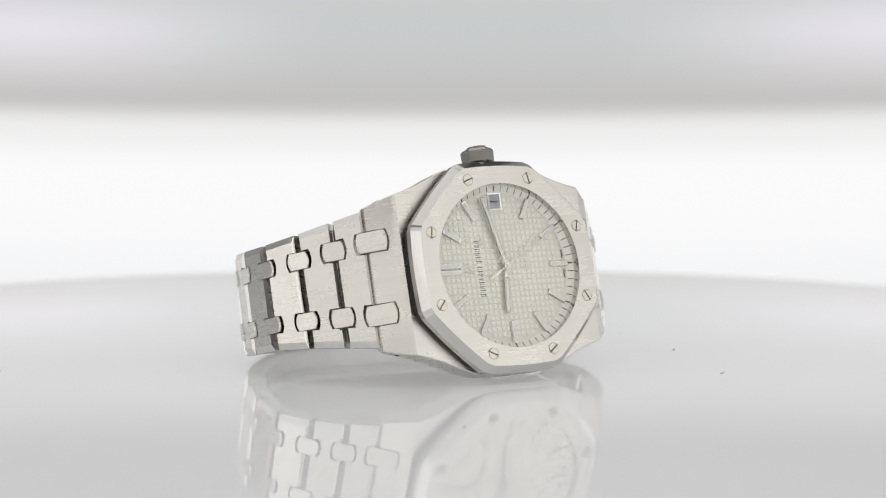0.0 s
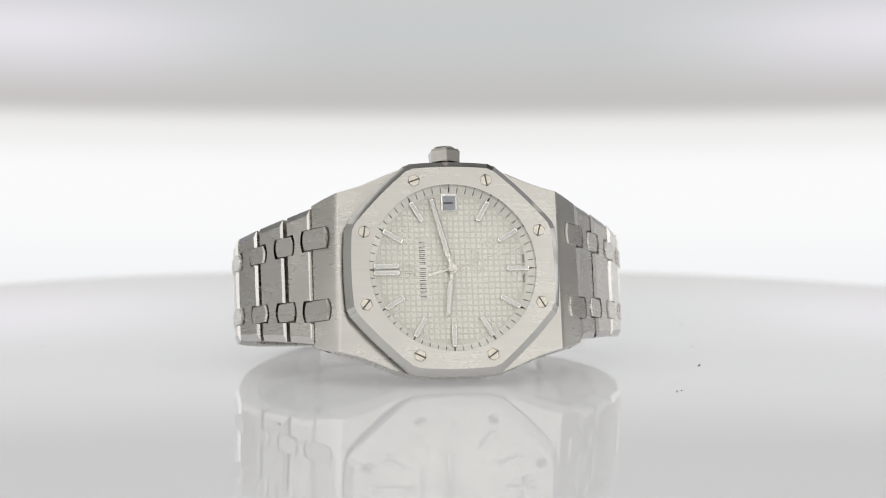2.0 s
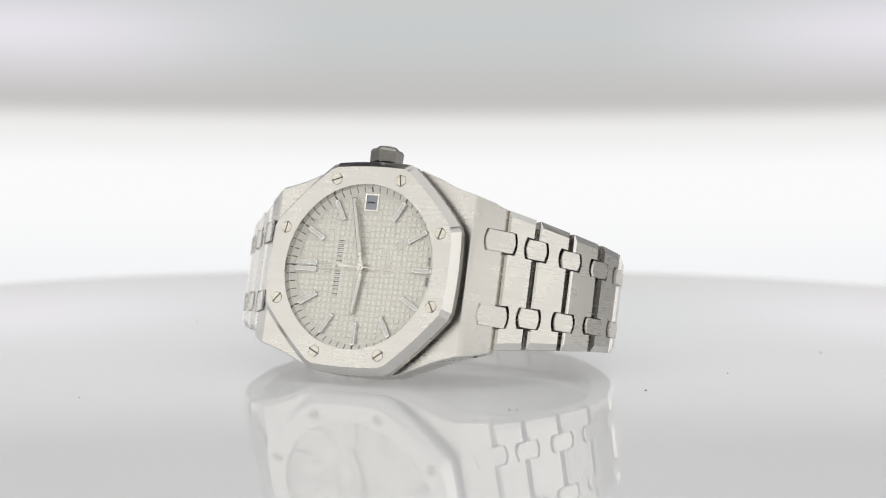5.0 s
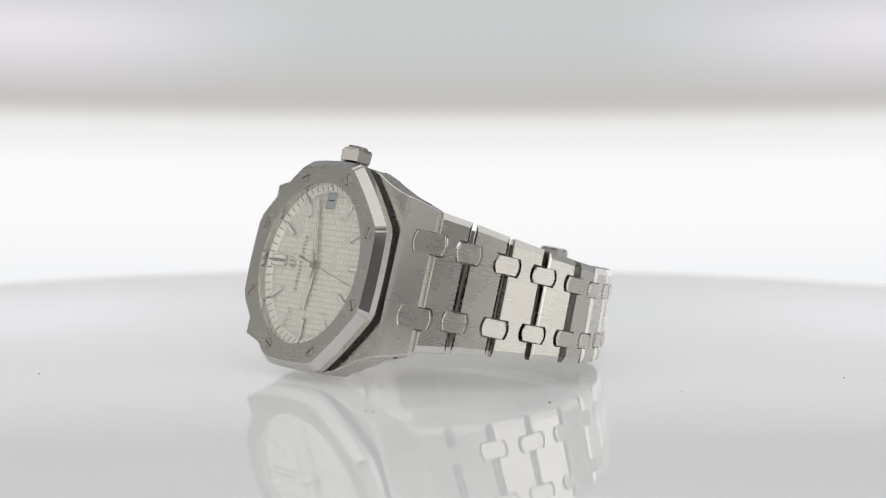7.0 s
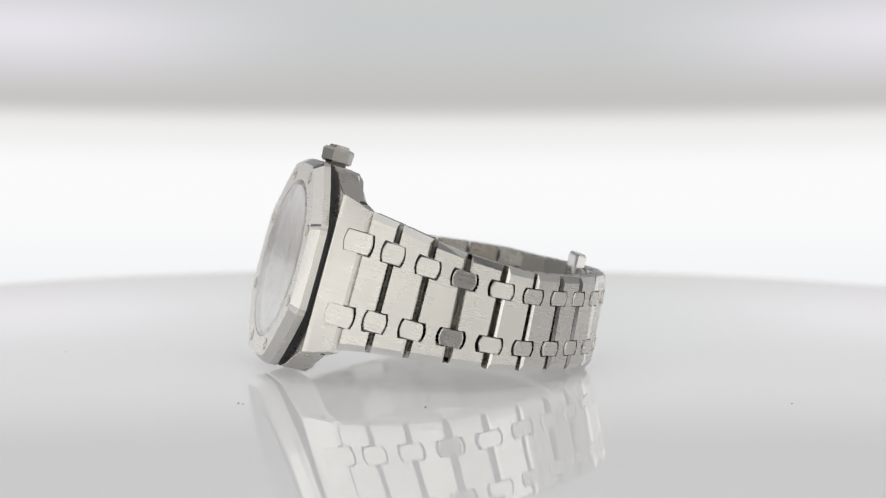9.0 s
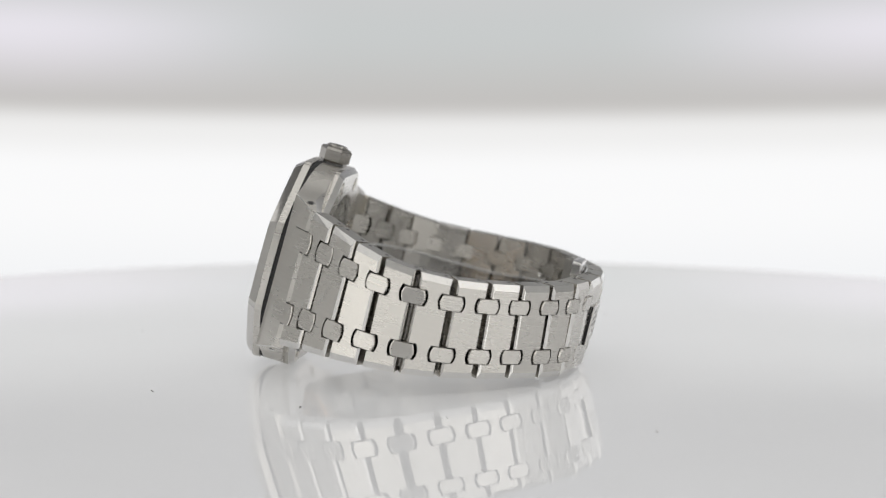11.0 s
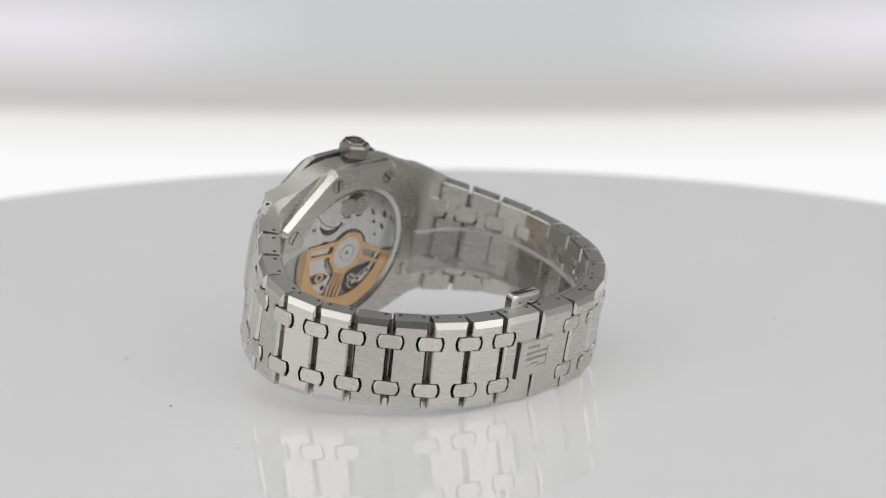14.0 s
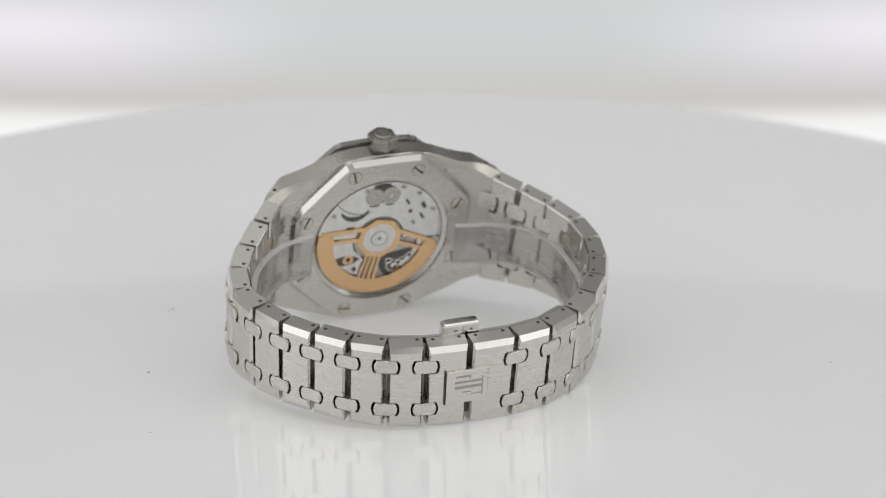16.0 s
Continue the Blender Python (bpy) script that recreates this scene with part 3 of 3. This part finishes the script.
    slab("recess_shade", [(-1.5, 10.6), (1.9, 10.8), (1.9, 12.3), (0.3, 12.6), (-1.5, 12.3)], 8.722, DARK_STEEL_SHADE)
    slab("recess_shade", arc(1.62, 9.6, 2.2, 60, 300, 16) + arc(-1.62, 9.6, 2.2, 240, 480, 16), 8.718, DARK_STEEL_SHADE)
    for x in (1.62, -1.62):
        disc("winding_wheel", x, 9.6, 1.9, 8.75, SATIN, 0.08, 28)
        disc("wheel_rim", x, 9.6, 1.5, 8.765, WHITE_GOLD, 0.02, 28, 1.3)
        disc("wheel_screw", x, 9.6, 0.5, 8.77, WHITE_GOLD, 0.05, 16)
    for a0, a1, r0, lift in ((6, 186, 4.9, 0.14), (-60, 2, 5.4, 0.1), (188, 236, 8.2, 0.1)):
        # dark sheet under each bridge paints the shade along its rim
        slab("bridge_shade", arc(0, 0, 12.85, a0 - 2.5, a1 + 2.5, 40) + arc(0, 0, r0 - 0.35, a1 + 3, a0 - 3, 30), 8.57, DARK_STEEL_SHADE)
        slab("bridge", arc(0, 0, 12.7, a0, a1, 40) + arc(0, 0, r0, a1, a0, 30), 8.57 + lift, MOVEMENT, 0.12)
    slab("click_bridge", [(-0.9, 6.3), (0.9, 6.3), (0.6, 8.2), (-0.6, 8.2)], 8.78, PALE)
    for x, z, w, h, rot in ((-5.2, 7.6, 0.22, 0.75, 60), (-8.6, 6.4, 0.38, 0.8, 60), (-8.4, 3.9, 0.25, 0.8, 60), (-6.8, 2.6, 0.16, 0.5, 55)):
        u = Vector((math.cos(radians(rot)), math.sin(radians(rot))))
        bm = bmesh.new()
        c = Vector((x, z))
        bar(bm, (c - u * h) * MM, (c + u * h) * MM, w * MM, 8.70 * MM, 8.745 * MM, rounded=6)
        part("engraved_slot", bm, DARK_STEEL_SHADE, mv)
    for x, z in ((-5.9, 5.4), (-2.4, -5.8), (-4.4, -6.5), (-6.6, -5.1), (5.6, 3.0)):
        disc("jewel_setting", x, z, 0.72, 8.755, PALE, 0.12, 20)
        disc("jewel", x, z, 0.42, 8.77, RUBY, 0.04, 16)
    slab("recess_shade", arc(6.5, -1.6, 4.0, 225, 315) + arc(6.5, -7.3, 4.0, 45.5, 134.5), 8.69, DARK_STEEL_SHADE)
    disc("gear", 6.0, -4.3, 1.1, 8.71, ROSE_GOLD, 0.03, 24, 0.5)
    disc("jewel", 4.7, -6.7, 0.5, 8.70, RUBY, 0.04, 16)
    disc("jewel", 6.3, 2.9, 0.6, 8.76, RUBY, 0.04, 16)
    slab("recess_shade", [(9.3, -7.4), (5.0, -8.6), (3.2, -9.3), (3.4, -10.2), (7.6, -9.5)], 8.69, DARK_STEEL_SHADE)
    slab("recess_shade", arc(-4.5, -5.9, 4.2, 180, 360) + [(-1.0, -4.2), (-8.0, -3.2)], 8.565, DARK_STEEL_SHADE)
    slab("balance_bridge", [(7.8, -3.9), (9.9, -5.2), (4.0, -8.1), (2.0, -7.0), (4.6, -5.9)], 8.6, MOVEMENT)
    for x, z, r in ((-3.4, -7.1, 1.5), (-5.8, -6.3, 1.3), (5.2, -4.2, 1.7)):
        disc("gear", x, z, r, 8.61, WHITE_GOLD, 0.03, 30, r * 0.74)
        disc("gear_hub", x, z, r * 0.3, 8.63, PALE, 0.04, 16)
    # rotor
    yr = 8.84
    bm = bmesh.new()
    def ring_sector(r0, r1, a0, a1, y0, y1, n=40):
        pts = arc(0, 0, r1, a0, a1, n) + arc(0, 0, r0, a1, a0, n)
        prism(bm, [(x * MM, z * MM) for x, z in pts], y1 * MM, y0 * MM)
    ring_sector(9.5, 12.6, 182, 358, yr, yr + 0.12)
    for s in (-1, 1):
        for z0, z1, wide in ((2.0, 0.4, 0.48), (-0.45, -1.6, 0.4)):
            bar(bm, Vector((s * 3.1, z0)) * MM, Vector((s * 12.0, z1 - 0.6)) * MM, wide * MM, (yr + 0.115) * MM, (yr + 0.01) * MM)
    ring_sector(12.2, 12.62, 182, 358, yr + 0.1, yr + 0.2)
    ring_sector(9.4, 9.75, 186, 354, yr + 0.1, yr + 0.17)
    rot = part("rotor", bm, ROSE_GOLD, WATCH, "rose gold winding rotor")
    rot.rotation_euler.y = radians(-12)
    rot.location.y = mv.location.y = -0.35 * MM
    bm = bmesh.new()
    order = [radians(22.5 + 45 * k + 15 * j) for k in range(8) for j in range(3)]

    def rad(a):
        return 4.2 / math.cos((a - radians(22.5)) % (math.pi / 4) - math.pi / 8)
    ro = [(rad(a) * math.cos(a) * MM, rad(a) * math.sin(a) * MM) for a in order]
    ri = [(3.35 * math.cos(a) * MM, 3.35 * math.sin(a) * MM) for a in order]
    loft(bm, [[(x, yr * MM, z) for x, z in ri], [(x, (yr + 0.13) * MM, z) for x, z in ri], [(x, (yr + 0.13) * MM, z) for x, z in ro], [(x, yr * MM, z) for x, z in ro], [(x, yr * MM, z) for x, z in ri]], cap=False)
    part("rotor_collar", bm, ROSE_GOLD, rot)
    for r, y, mat in ((3.33, yr + 0.06, MOVEMENT), (1.75, yr + 0.11, SATIN), (1.5, yr + 0.13, MOVEMENT), (0.3, yr + 0.15, DARK_STEEL_SHADE)):
        bm = bmesh.new()
        turned(bm, [(r * MM, (y - 0.1) * MM), (r * MM, y * MM)], 32)
        part("rotor_hub", bm, mat, rot)
    for a, b, h in (((1.9, -9.9), (1.5, -3.9), 0.2), ((0.8, -9.9), (0.6, -3.9), 0.2), ((-0.3, -9.9), (-0.3, -3.9), 0.28), ((-1.3, -9.9), (-1.2, -3.9), 0.28)):
        bm = bmesh.new()
        bar(bm, Vector(a) * MM, Vector(b) * MM, h * MM, (yr + 0.12) * MM, (yr + 0.0) * MM)
        part("rotor_stroke", bm, ROSE_GOLD, rot)


case()
bezel()
crown()
dial()
SECOND = pointers()
crystal()
back()

# ---- bracelet: upper and lower edge of each joint, in millimetres ----
JOINTS = [((23.2, 8.2, 12.45), (23.2, 8.3, -11.85)), ((27.0, 12.95, 11.65), (27.0, 12.95, -10.75)), ((31.1, 18.2, 10.6), (31.0, 18.35, -9.85)),
          ((34.25, 23.6, 9.85), (33.95, 24.4, -8.9)), ((35.4, 29.8, 9.5), (34.8, 30.8, -8.1)), ((33.4, 35.8, 9.55), (32.8, 37.1, -7.25)),
          ((30.35, 41.3, 10.15), (29.9, 42.9, -6.2)), ((26.2, 46.1, 10.75), (25.9, 47.9, -5.35)), ((21.5, 50.7, 11.5), (21.2, 52.6, -4.65)),
          ((16.0, 54.3, 12.15), (15.5, 56.0, -4.2)), ((9.7, 56.4, 12.5), (9.0, 57.5, -4.2)), ((2.2, 57.8, 12.95), (1.4, 58.4, -4.2)),
          ((-6.3, 57.8, 12.85), (-6.8, 58.3, -4.6)), ((-13.3, 56.6, 12.7), (-13.8, 57.3, -5.0)), ((-19.7, 53.4, 12.4), (-20.0, 54.5, -5.5)),
          ((-25.1, 49.0, 12.3), (-25.3, 50.3, -6.1)), ((-29.6, 43.6, 11.6), (-29.7, 44.8, -6.8)), ((-33.0, 37.2, 10.7), (-32.9, 38.2, -7.6)),
          ((-35.0, 30.2, 9.9), (-34.9, 30.8, -8.3)), ((-34.9, 23.0, 9.5), (-34.8, 23.3, -8.8)), ((-31.8, 16.9, 10.05), (-31.5, 17.1, -9.75)),
          ((-27.5, 12.2, 11.05), (-27.3, 12.4, -10.7)), ((-23.2, 7.95, 12.05), (-23.1, 8.05, -11.75))]
JOINTS = [(Vector(a) * MM, Vector(b) * MM) for a, b in JOINTS]


class Span:
    """The outer face between two joints: u from -1 to 1 along the bracelet, v across it, d inwards."""

    def __init__(self, i, j):
        self.t0, self.b0 = JOINTS[i]
        self.t1, self.b1 = JOINTS[j]
        along = (self.t1 + self.b1) - (self.t0 + self.b0)
        self.length = along.length / 2
        up = (self.t0 + self.t1 - self.b0 - self.b1)
        self.half = up.length / 4
        self.inward = along.cross(up).normalized() * -1
        if self.inward.dot(Vector((0, 0.026, 0)) - (self.t0 + self.b1) / 2) < 0:
            self.inward = -self.inward
        # keep the face flat
        mid = (self.t0 + self.b0 + self.t1 + self.b1) / 4
        self.t0, self.b0, self.t1, self.b1 = (p - self.inward * self.inward.dot(p - mid) for p in (self.t0, self.b0, self.t1, self.b1))

    def at(self, u, v, d=0.0):
        f = (u / self.length) + 0.5
        top, low = self.t0.lerp(self.t1, f), self.b0.lerp(self.b1, f)
        return low.lerp(top, 0.5 + 0.5 * v) + self.inward * d


STUD_V, STUD_H, OUT = 0.53, 0.152, 0.85 * MM


def link(i, thick, slots=(True, True), name="bracelet_link", gap=0.42, label=""):
    s = Span(i, i + 1)
    a = s.length / 2 - gap * MM
    cut = 1.97 * MM
    n0, n1 = (a - cut if slots[0] else a), (a - cut if slots[1] else a)
    v1, v2 = STUD_V - STUD_H - 0.012, STUD_V + STUD_H + 0.012

    def slot(n, v, w):
        """The rounded end of a slot, from v to w."""
        if abs(n) > a - 1e-9:
            return [(n, v + (w - v) * f) for f in (0, 0.25, 0.5, 0.75, 1)]
        return [(math.copysign(abs(n) + 0.4 * MM * (2 * f - 1) ** 2, n), v + (w - v) * f) for f in (0, 0.25, 0.5, 0.75, 1)]
    right = [(a, -1), (a, -v2), *slot(n1, -v2, -v1), (a, -v1), (a, v1), *slot(n1, v1, v2), (a, v2), (a, 1)]
    left = [(-u, -v) for u, v in right[:2]] + slot(-n0, v2, v1) + [(-a, v1), (-a, -v1)] + slot(-n0, -v1, -v2) + [(-a, -v2), (-a, -1)]
    if not slots[1]:
        right = [(a, -1), (a, 1)]
    if not slots[0]:
        left = [(-a, 1), (-a, -1)]
    outline = right + left
    out = (0.6 if i in (0, len(JOINTS) - 2) else 0.78 if i in (1, len(JOINTS) - 3) else 0.85) * MM
    cu, cv = 0.28 * MM, 1.1 * MM / s.half
    drop = 0.52 * MM

    def inset(u, v):
        if abs(abs(u) - a) < 1e-9:
            u -= math.copysign(cu, u)
        if abs(abs(v) - 1) < 1e-9:
            v -= math.copysign(cv, v)
        return u, v
    bm = bmesh.new()
    rings = [[s.at(*inset(u, v), -out) for u, v in outline], [s.at(u, v, drop - out) for u, v in outline], [s.at(u, v, thick * MM - 0.25 * MM) for u, v in outline],
             [s.at(u * 0.9, v * 0.985, thick * MM) for u, v in outline]]
    loft(bm, rings)
    ob = part(name, bm, BRUSHED, WATCH, label)
    # polished slopes along the edges
    me = ob.data
    me.materials.append(POLISHED)
    me.materials.append(SATIN)
    for p in me.polygons:
        k = abs(p.normal.dot(s.inward))
        if 0.2 < k < 0.97 and len(p.vertices) == 4:
            p.material_index = 1
        elif abs(p.normal.z) > 0.9:
            p.material_index = 2
    return ob, s


def pin(s, u, ob):
    c, up = s.at(u, 1, 1.9 * MM), (s.at(0, 1) - s.at(0, -1)).normalized()
    x = s.inward
    y = up.cross(x)
    bm = bmesh.new()
    loft(bm, [[c + up * h * MM + (x * math.cos(k * math.pi / 5) + y * math.sin(k * math.pi / 5)) * r * MM for k in range(10)] for r, h in ((0.36, -0.3), (0.36, 0.02), (0.26, 0.05))])
    part("pin", bm, DARK_STEEL_SHADE, ob)


def stud(i, v, end=0):
    """A rounded connecting piece across joint i; end: which side reaches into the case."""
    lo, hi = Span(max(i - 1, 0), max(i - 1, 0) + 1) if i > 0 else None, Span(i, i + 1) if i + 1 < len(JOINTS) else None
    ref = hi or lo
    t, b = JOINTS[i]
    mid = b.lerp(t, 0.5 + 0.5 * v)
    up = (t - b).normalized()
    inward = ((lo.inward if lo else hi.inward) + (hi.inward if hi else lo.inward)).normalized()
    if end:
        inward = Vector((-math.copysign(0.743, t.x), 0.669, 0)).normalized()
    along = up.cross(inward).normalized()
    if along.dot(ref.at(0.001, 0) - ref.at(-0.001, 0)) < 0:
        along = -along
    h = STUD_H * (t - b).length / 2
    left, right = 1.68 * MM, 1.68 * MM
    if end == 1:
        left = 3.2 * MM
    if end == -1:
        right = 3.3 * MM
    outline = []
    for k in range(7):
        w = -1 + 2 * k / 6
        outline.append((right + 0.42 * MM * (1 - w * w), w * h))
    for k in range(7):
        w = 1 - 2 * k / 6
        outline.append((-left - 0.42 * MM * (1 - w * w), w * h))
    bm = bmesh.new()
    rise = (0.62 if end else 0.74 if i in (1, len(JOINTS) - 2) else 0.88) * MM
    # flush with the links on the inside
    deep = (3.0 - 0.5 * min(i, len(JOINTS) - 1 - i) / 11) * MM
    rings = []
    for shrink, d in ((0.2, -rise), (0.06, 0.1 * MM - rise), (0.0, 0.32 * MM - rise), (0.0, deep), (0.12, deep + 0.12 * MM)):
        rings.append([mid + along * (u - math.copysign(shrink * MM, u)) + up * (w - math.copysign(min(shrink * 0.5 * MM, abs(w)), w)) + inward * d for u, w in outline])
    loft(bm, rings)
    piece = part("connector", bm, BRUSHED, WATCH)
    if end:
        # a dark slab stands in for the shaded groove around the connector
        bm = bmesh.new()
        wider = [(u + math.copysign(0.13 * MM, u), w + (math.copysign(0.1 * MM, w) if abs(w) > h * 0.9 else 0.0)) for u, w in outline]
        # only on the case side of the joint
        wider = [(min(u, 0.2 * MM) if end == 1 else max(u, -0.2 * MM), w) for u, w in wider]
        sunk = Vector((-math.copysign(0.68, t.x), 0.73, 0)).normalized()
        level = up.cross(sunk).normalized()
        level = level if level.dot(along) > 0 else -level
        loft(bm, [[mid + level * u + up * w + sunk * d for u, w in wider] for d in (-0.565 * MM, 1.0 * MM)])
        part("slot_shade", bm, DARK_STEEL_SHADE, piece)


def hinge_bar(i, reach=0.94):
    t, b = JOINTS[i]
    s = Span(min(i, len(JOINTS) - 2), min(i, len(JOINTS) - 2) + 1)
    q = Span(max(i - 1, 0), max(i - 1, 0) + 1)
    inw = (s.inward + q.inward).normalized()
    mid, up = (t + b) / 2 + inw * 1.8 * MM, (t - b)
    L = up.length / 2 * reach
    up.normalize()
    side = up.cross(inw)
    bm = bmesh.new()
    loft(bm, [[mid + up * h + (inw * math.cos(k * math.pi / 6) + side * math.sin(k * math.pi / 6)) * 0.32 * MM for k in range(12)] for h in (-L, L)])
    # darker steel: the gap's shade is put into the bar's colour
    part("hinge_bar", bm, ENGRAVED_SHADE, WATCH, smooth=True)


def bracelet():
    last = len(JOINTS) - 1
    for i in range(last):
        clasp = i in (10, 11)
        slots = (i != 11, i != 10)
        thick = 3.2 - 0.5 * min(i, last - 1 - i) / 11
        ob, s = link(i, thick, slots, "clasp_link" if clasp else "bracelet_link", label="wider steel clasp half" if clasp else "")
        for u in ((-0.3, 0.3) if i % 3 else (0.3,)):
            pin(s, u * s.length, ob)
    for i in range(last + 1):
        hinge_bar(i, 0.9)
        if i == 11:
            continue
        for v in (STUD_V, -STUD_V):
            stud(i, v, 1 if i == 0 else (-1 if i == last else 0))
    # clasp plate with plain strokes, over the joint between the clasp halves
    t, b = JOINTS[11]
    s = Span(11, 12)
    q = Span(10, 11)
    inw = (s.inward + q.inward).normalized()
    up = (t - b).normalized()
    along = up.cross(inw).normalized()
    if along.dot(s.at(0.001, 0) - s.at(-0.001, 0)) < 0:
        along = -along
    mid = (t + b) / 2 - along * 0.4 * MM - inw * OUT

    def plate(name, u0, u1, w0, w1, d0, d1, mat, parent, cut=0.0, label=""):
        bm = bmesh.new()
        pts = [(u0, w0), (u1, w0), (u1, w1), (u0, w1)]
        rings = [[mid + (along * (u - math.copysign(c, u - (u0 + u1) / 2)) + up * (w - math.copysign(c, w - (w0 + w1) / 2)) + inw * d) * MM for u, w in pts] for c, d in ((cut, d0), (0, d0 + cut), (0, d1))]
        loft(bm, rings if cut else rings[1:])
        return part(name, bm, mat, parent, label)
    pl = plate("clasp_plate", -3.75, 3.75, -3.55, 3.55, -0.22, 0.9, BRUSHED, WATCH, 0.2, "square steel clasp plate with engraved emblem")
    plate("plate_slot", -4.08, -3.75, -3.55, 3.55, -0.02, 0.3, RUBBER, pl)
    for u0, u1, w0, w1 in ((-2.1, 0.55, 2.05, 2.5), (0.3, 0.55, 1.55, 2.05), (-2.3, 2.55, 0.85, 1.35), (-2.3, 2.55, -0.35, 0.25), (-0.9, 0.7, -1.25, -1.0), (0.7, 2.55, -1.8, -1.55), (2.55, 2.8, -2.2, 1.9)):
        plate("emblem_bar", u0, u1, w0, w1, -0.232, -0.1, ENGRAVED_SHADE, pl)
    # pusher on the upper edge
    half = (t - b).length / 2 / MM
    bm = bmesh.new()
    outline = []
    for k in range(20):
        a = 2 * math.pi * k / 20
        outline.append((3.3 * max(-1, min(1, 1.35 * math.cos(a))), 0.95 * max(-1, min(1, 1.35 * math.sin(a)))))
    rings = []
    for c, h in ((0.0, -3.2), (0.0, 1.0), (0.08, 1.3), (0.22, 1.5), (0.5, 1.66)):
        rings.append([mid + (along * (u * (1 - c / 3.3) - 0.35) + inw * (4.85 + w * (1 - c / 0.95 * 0.6)) + up * (half + h + 0.4)) * MM for u, w in outline])
    loft(bm, rings)
    part("push_button", bm, POLISHED, WATCH, "polished clasp push button", smooth=True)
    # folding blade behind the links
    bm = bmesh.new()
    rings = []
    for i in range(7, 15):
        t, b = JOINTS[i]
        s = Span(i, i + 1)
        q = Span(i - 1, i)
        n = (s.inward + q.inward).normalized()
        rings.append([b.lerp(t, f) + n * d * MM for f, d in ((0.2, 3.1), (0.98, 3.1), (0.98, 3.75), (0.2, 3.75))])
    loft(bm, rings)
    part("folding_blade", bm, SATIN, WATCH)


bracelet()


def cuff():
    """A clear plastic strip that keeps the bracelet round, with cut edges painted brighter."""
    # x, y, upper edge
    knots = [(-14, 12.2, 3.4), (-24, 14.6, 3.4), (-29.6, 20, 3.2), (-31, 29, 3.2), (-29, 38, 3.8), (-20, 47.5, 6.2), (0, 51.2, 7.6), (20, 47, 6.6),
             (29, 38, 5.4), (31, 29, 5.2), (28, 20, 5.4), (22, 14.6, 5.8), (15, 12.4, 5.8)]
    line = []
    for k in range(len(knots) - 1):
        a, b, c, d = (Vector(knots[max(0, min(len(knots) - 1, q))]) for q in (k - 1, k, k + 1, k + 2))
        for f in range(6):
            f /= 6
            line.append(0.5 * (2 * b + (c - a) * f + (2 * a - 5 * b + 4 * c - d) * f * f + (3 * b - a - 3 * c + d) * f ** 3))
    line.append(Vector(knots[-1]))
    base = new("display_cuff")

    def strip(name, z0, z1, half, mat, label=""):
        bm = bmesh.new()
        rings = []
        for k, p in enumerate(line):
            q = line[min(k + 1, len(line) - 1)] - line[max(k - 1, 0)]
            n = Vector((q.y, -q.x, 0)).normalized()
            c = Vector((p.x, p.y, 0))
            rings.append([(c + n * h + Vector((0, 0, p.z + z))) * MM for h, z in ((-half, z0), (half, z0), (half, z1), (-half, z1))])
        loft(bm, rings)
        ob = part(name, bm, mat, base, label, smooth=True)
        ob.visible_shadow = False
    strip("band", -8.6, -0.3, 0.45, PLASTIC)
    strip("upper_edge", -0.3, 0.0, 0.5, PLASTIC_EDGE, "cut edge with its bright line painted in")
    strip("lower_edge", -8.9, -8.6, 0.5, PLASTIC_EDGE, "cut edge with its bright line painted in")
    return tagged(base, label="clear plastic cuff strip inside the watch bracelet", category="cuff")


CUFF = cuff()


def motions():
    seat = pose(0.00155, -0.02671, 0.02016, -15.763, 0.157, 0)
    spin = [(t, pose(0, 0, 0, 0, 0, a)) for t, a in TURNS]
    walk(TABLE, spin)
    walk(WATCH, [(t, m @ seat) for t, m in spin])
    walk(CUFF, [(t, m @ seat) for t, m in spin])
    # the seconds run on; the hand points to twelve in its own mesh
    walk(SECOND, [(t, pose(0, 0, 0, 0, 6 * (25.3 + t), 0)) for t in range(0, 17, 2)])
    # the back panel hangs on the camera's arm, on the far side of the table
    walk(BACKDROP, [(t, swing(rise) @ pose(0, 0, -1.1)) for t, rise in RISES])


motions()
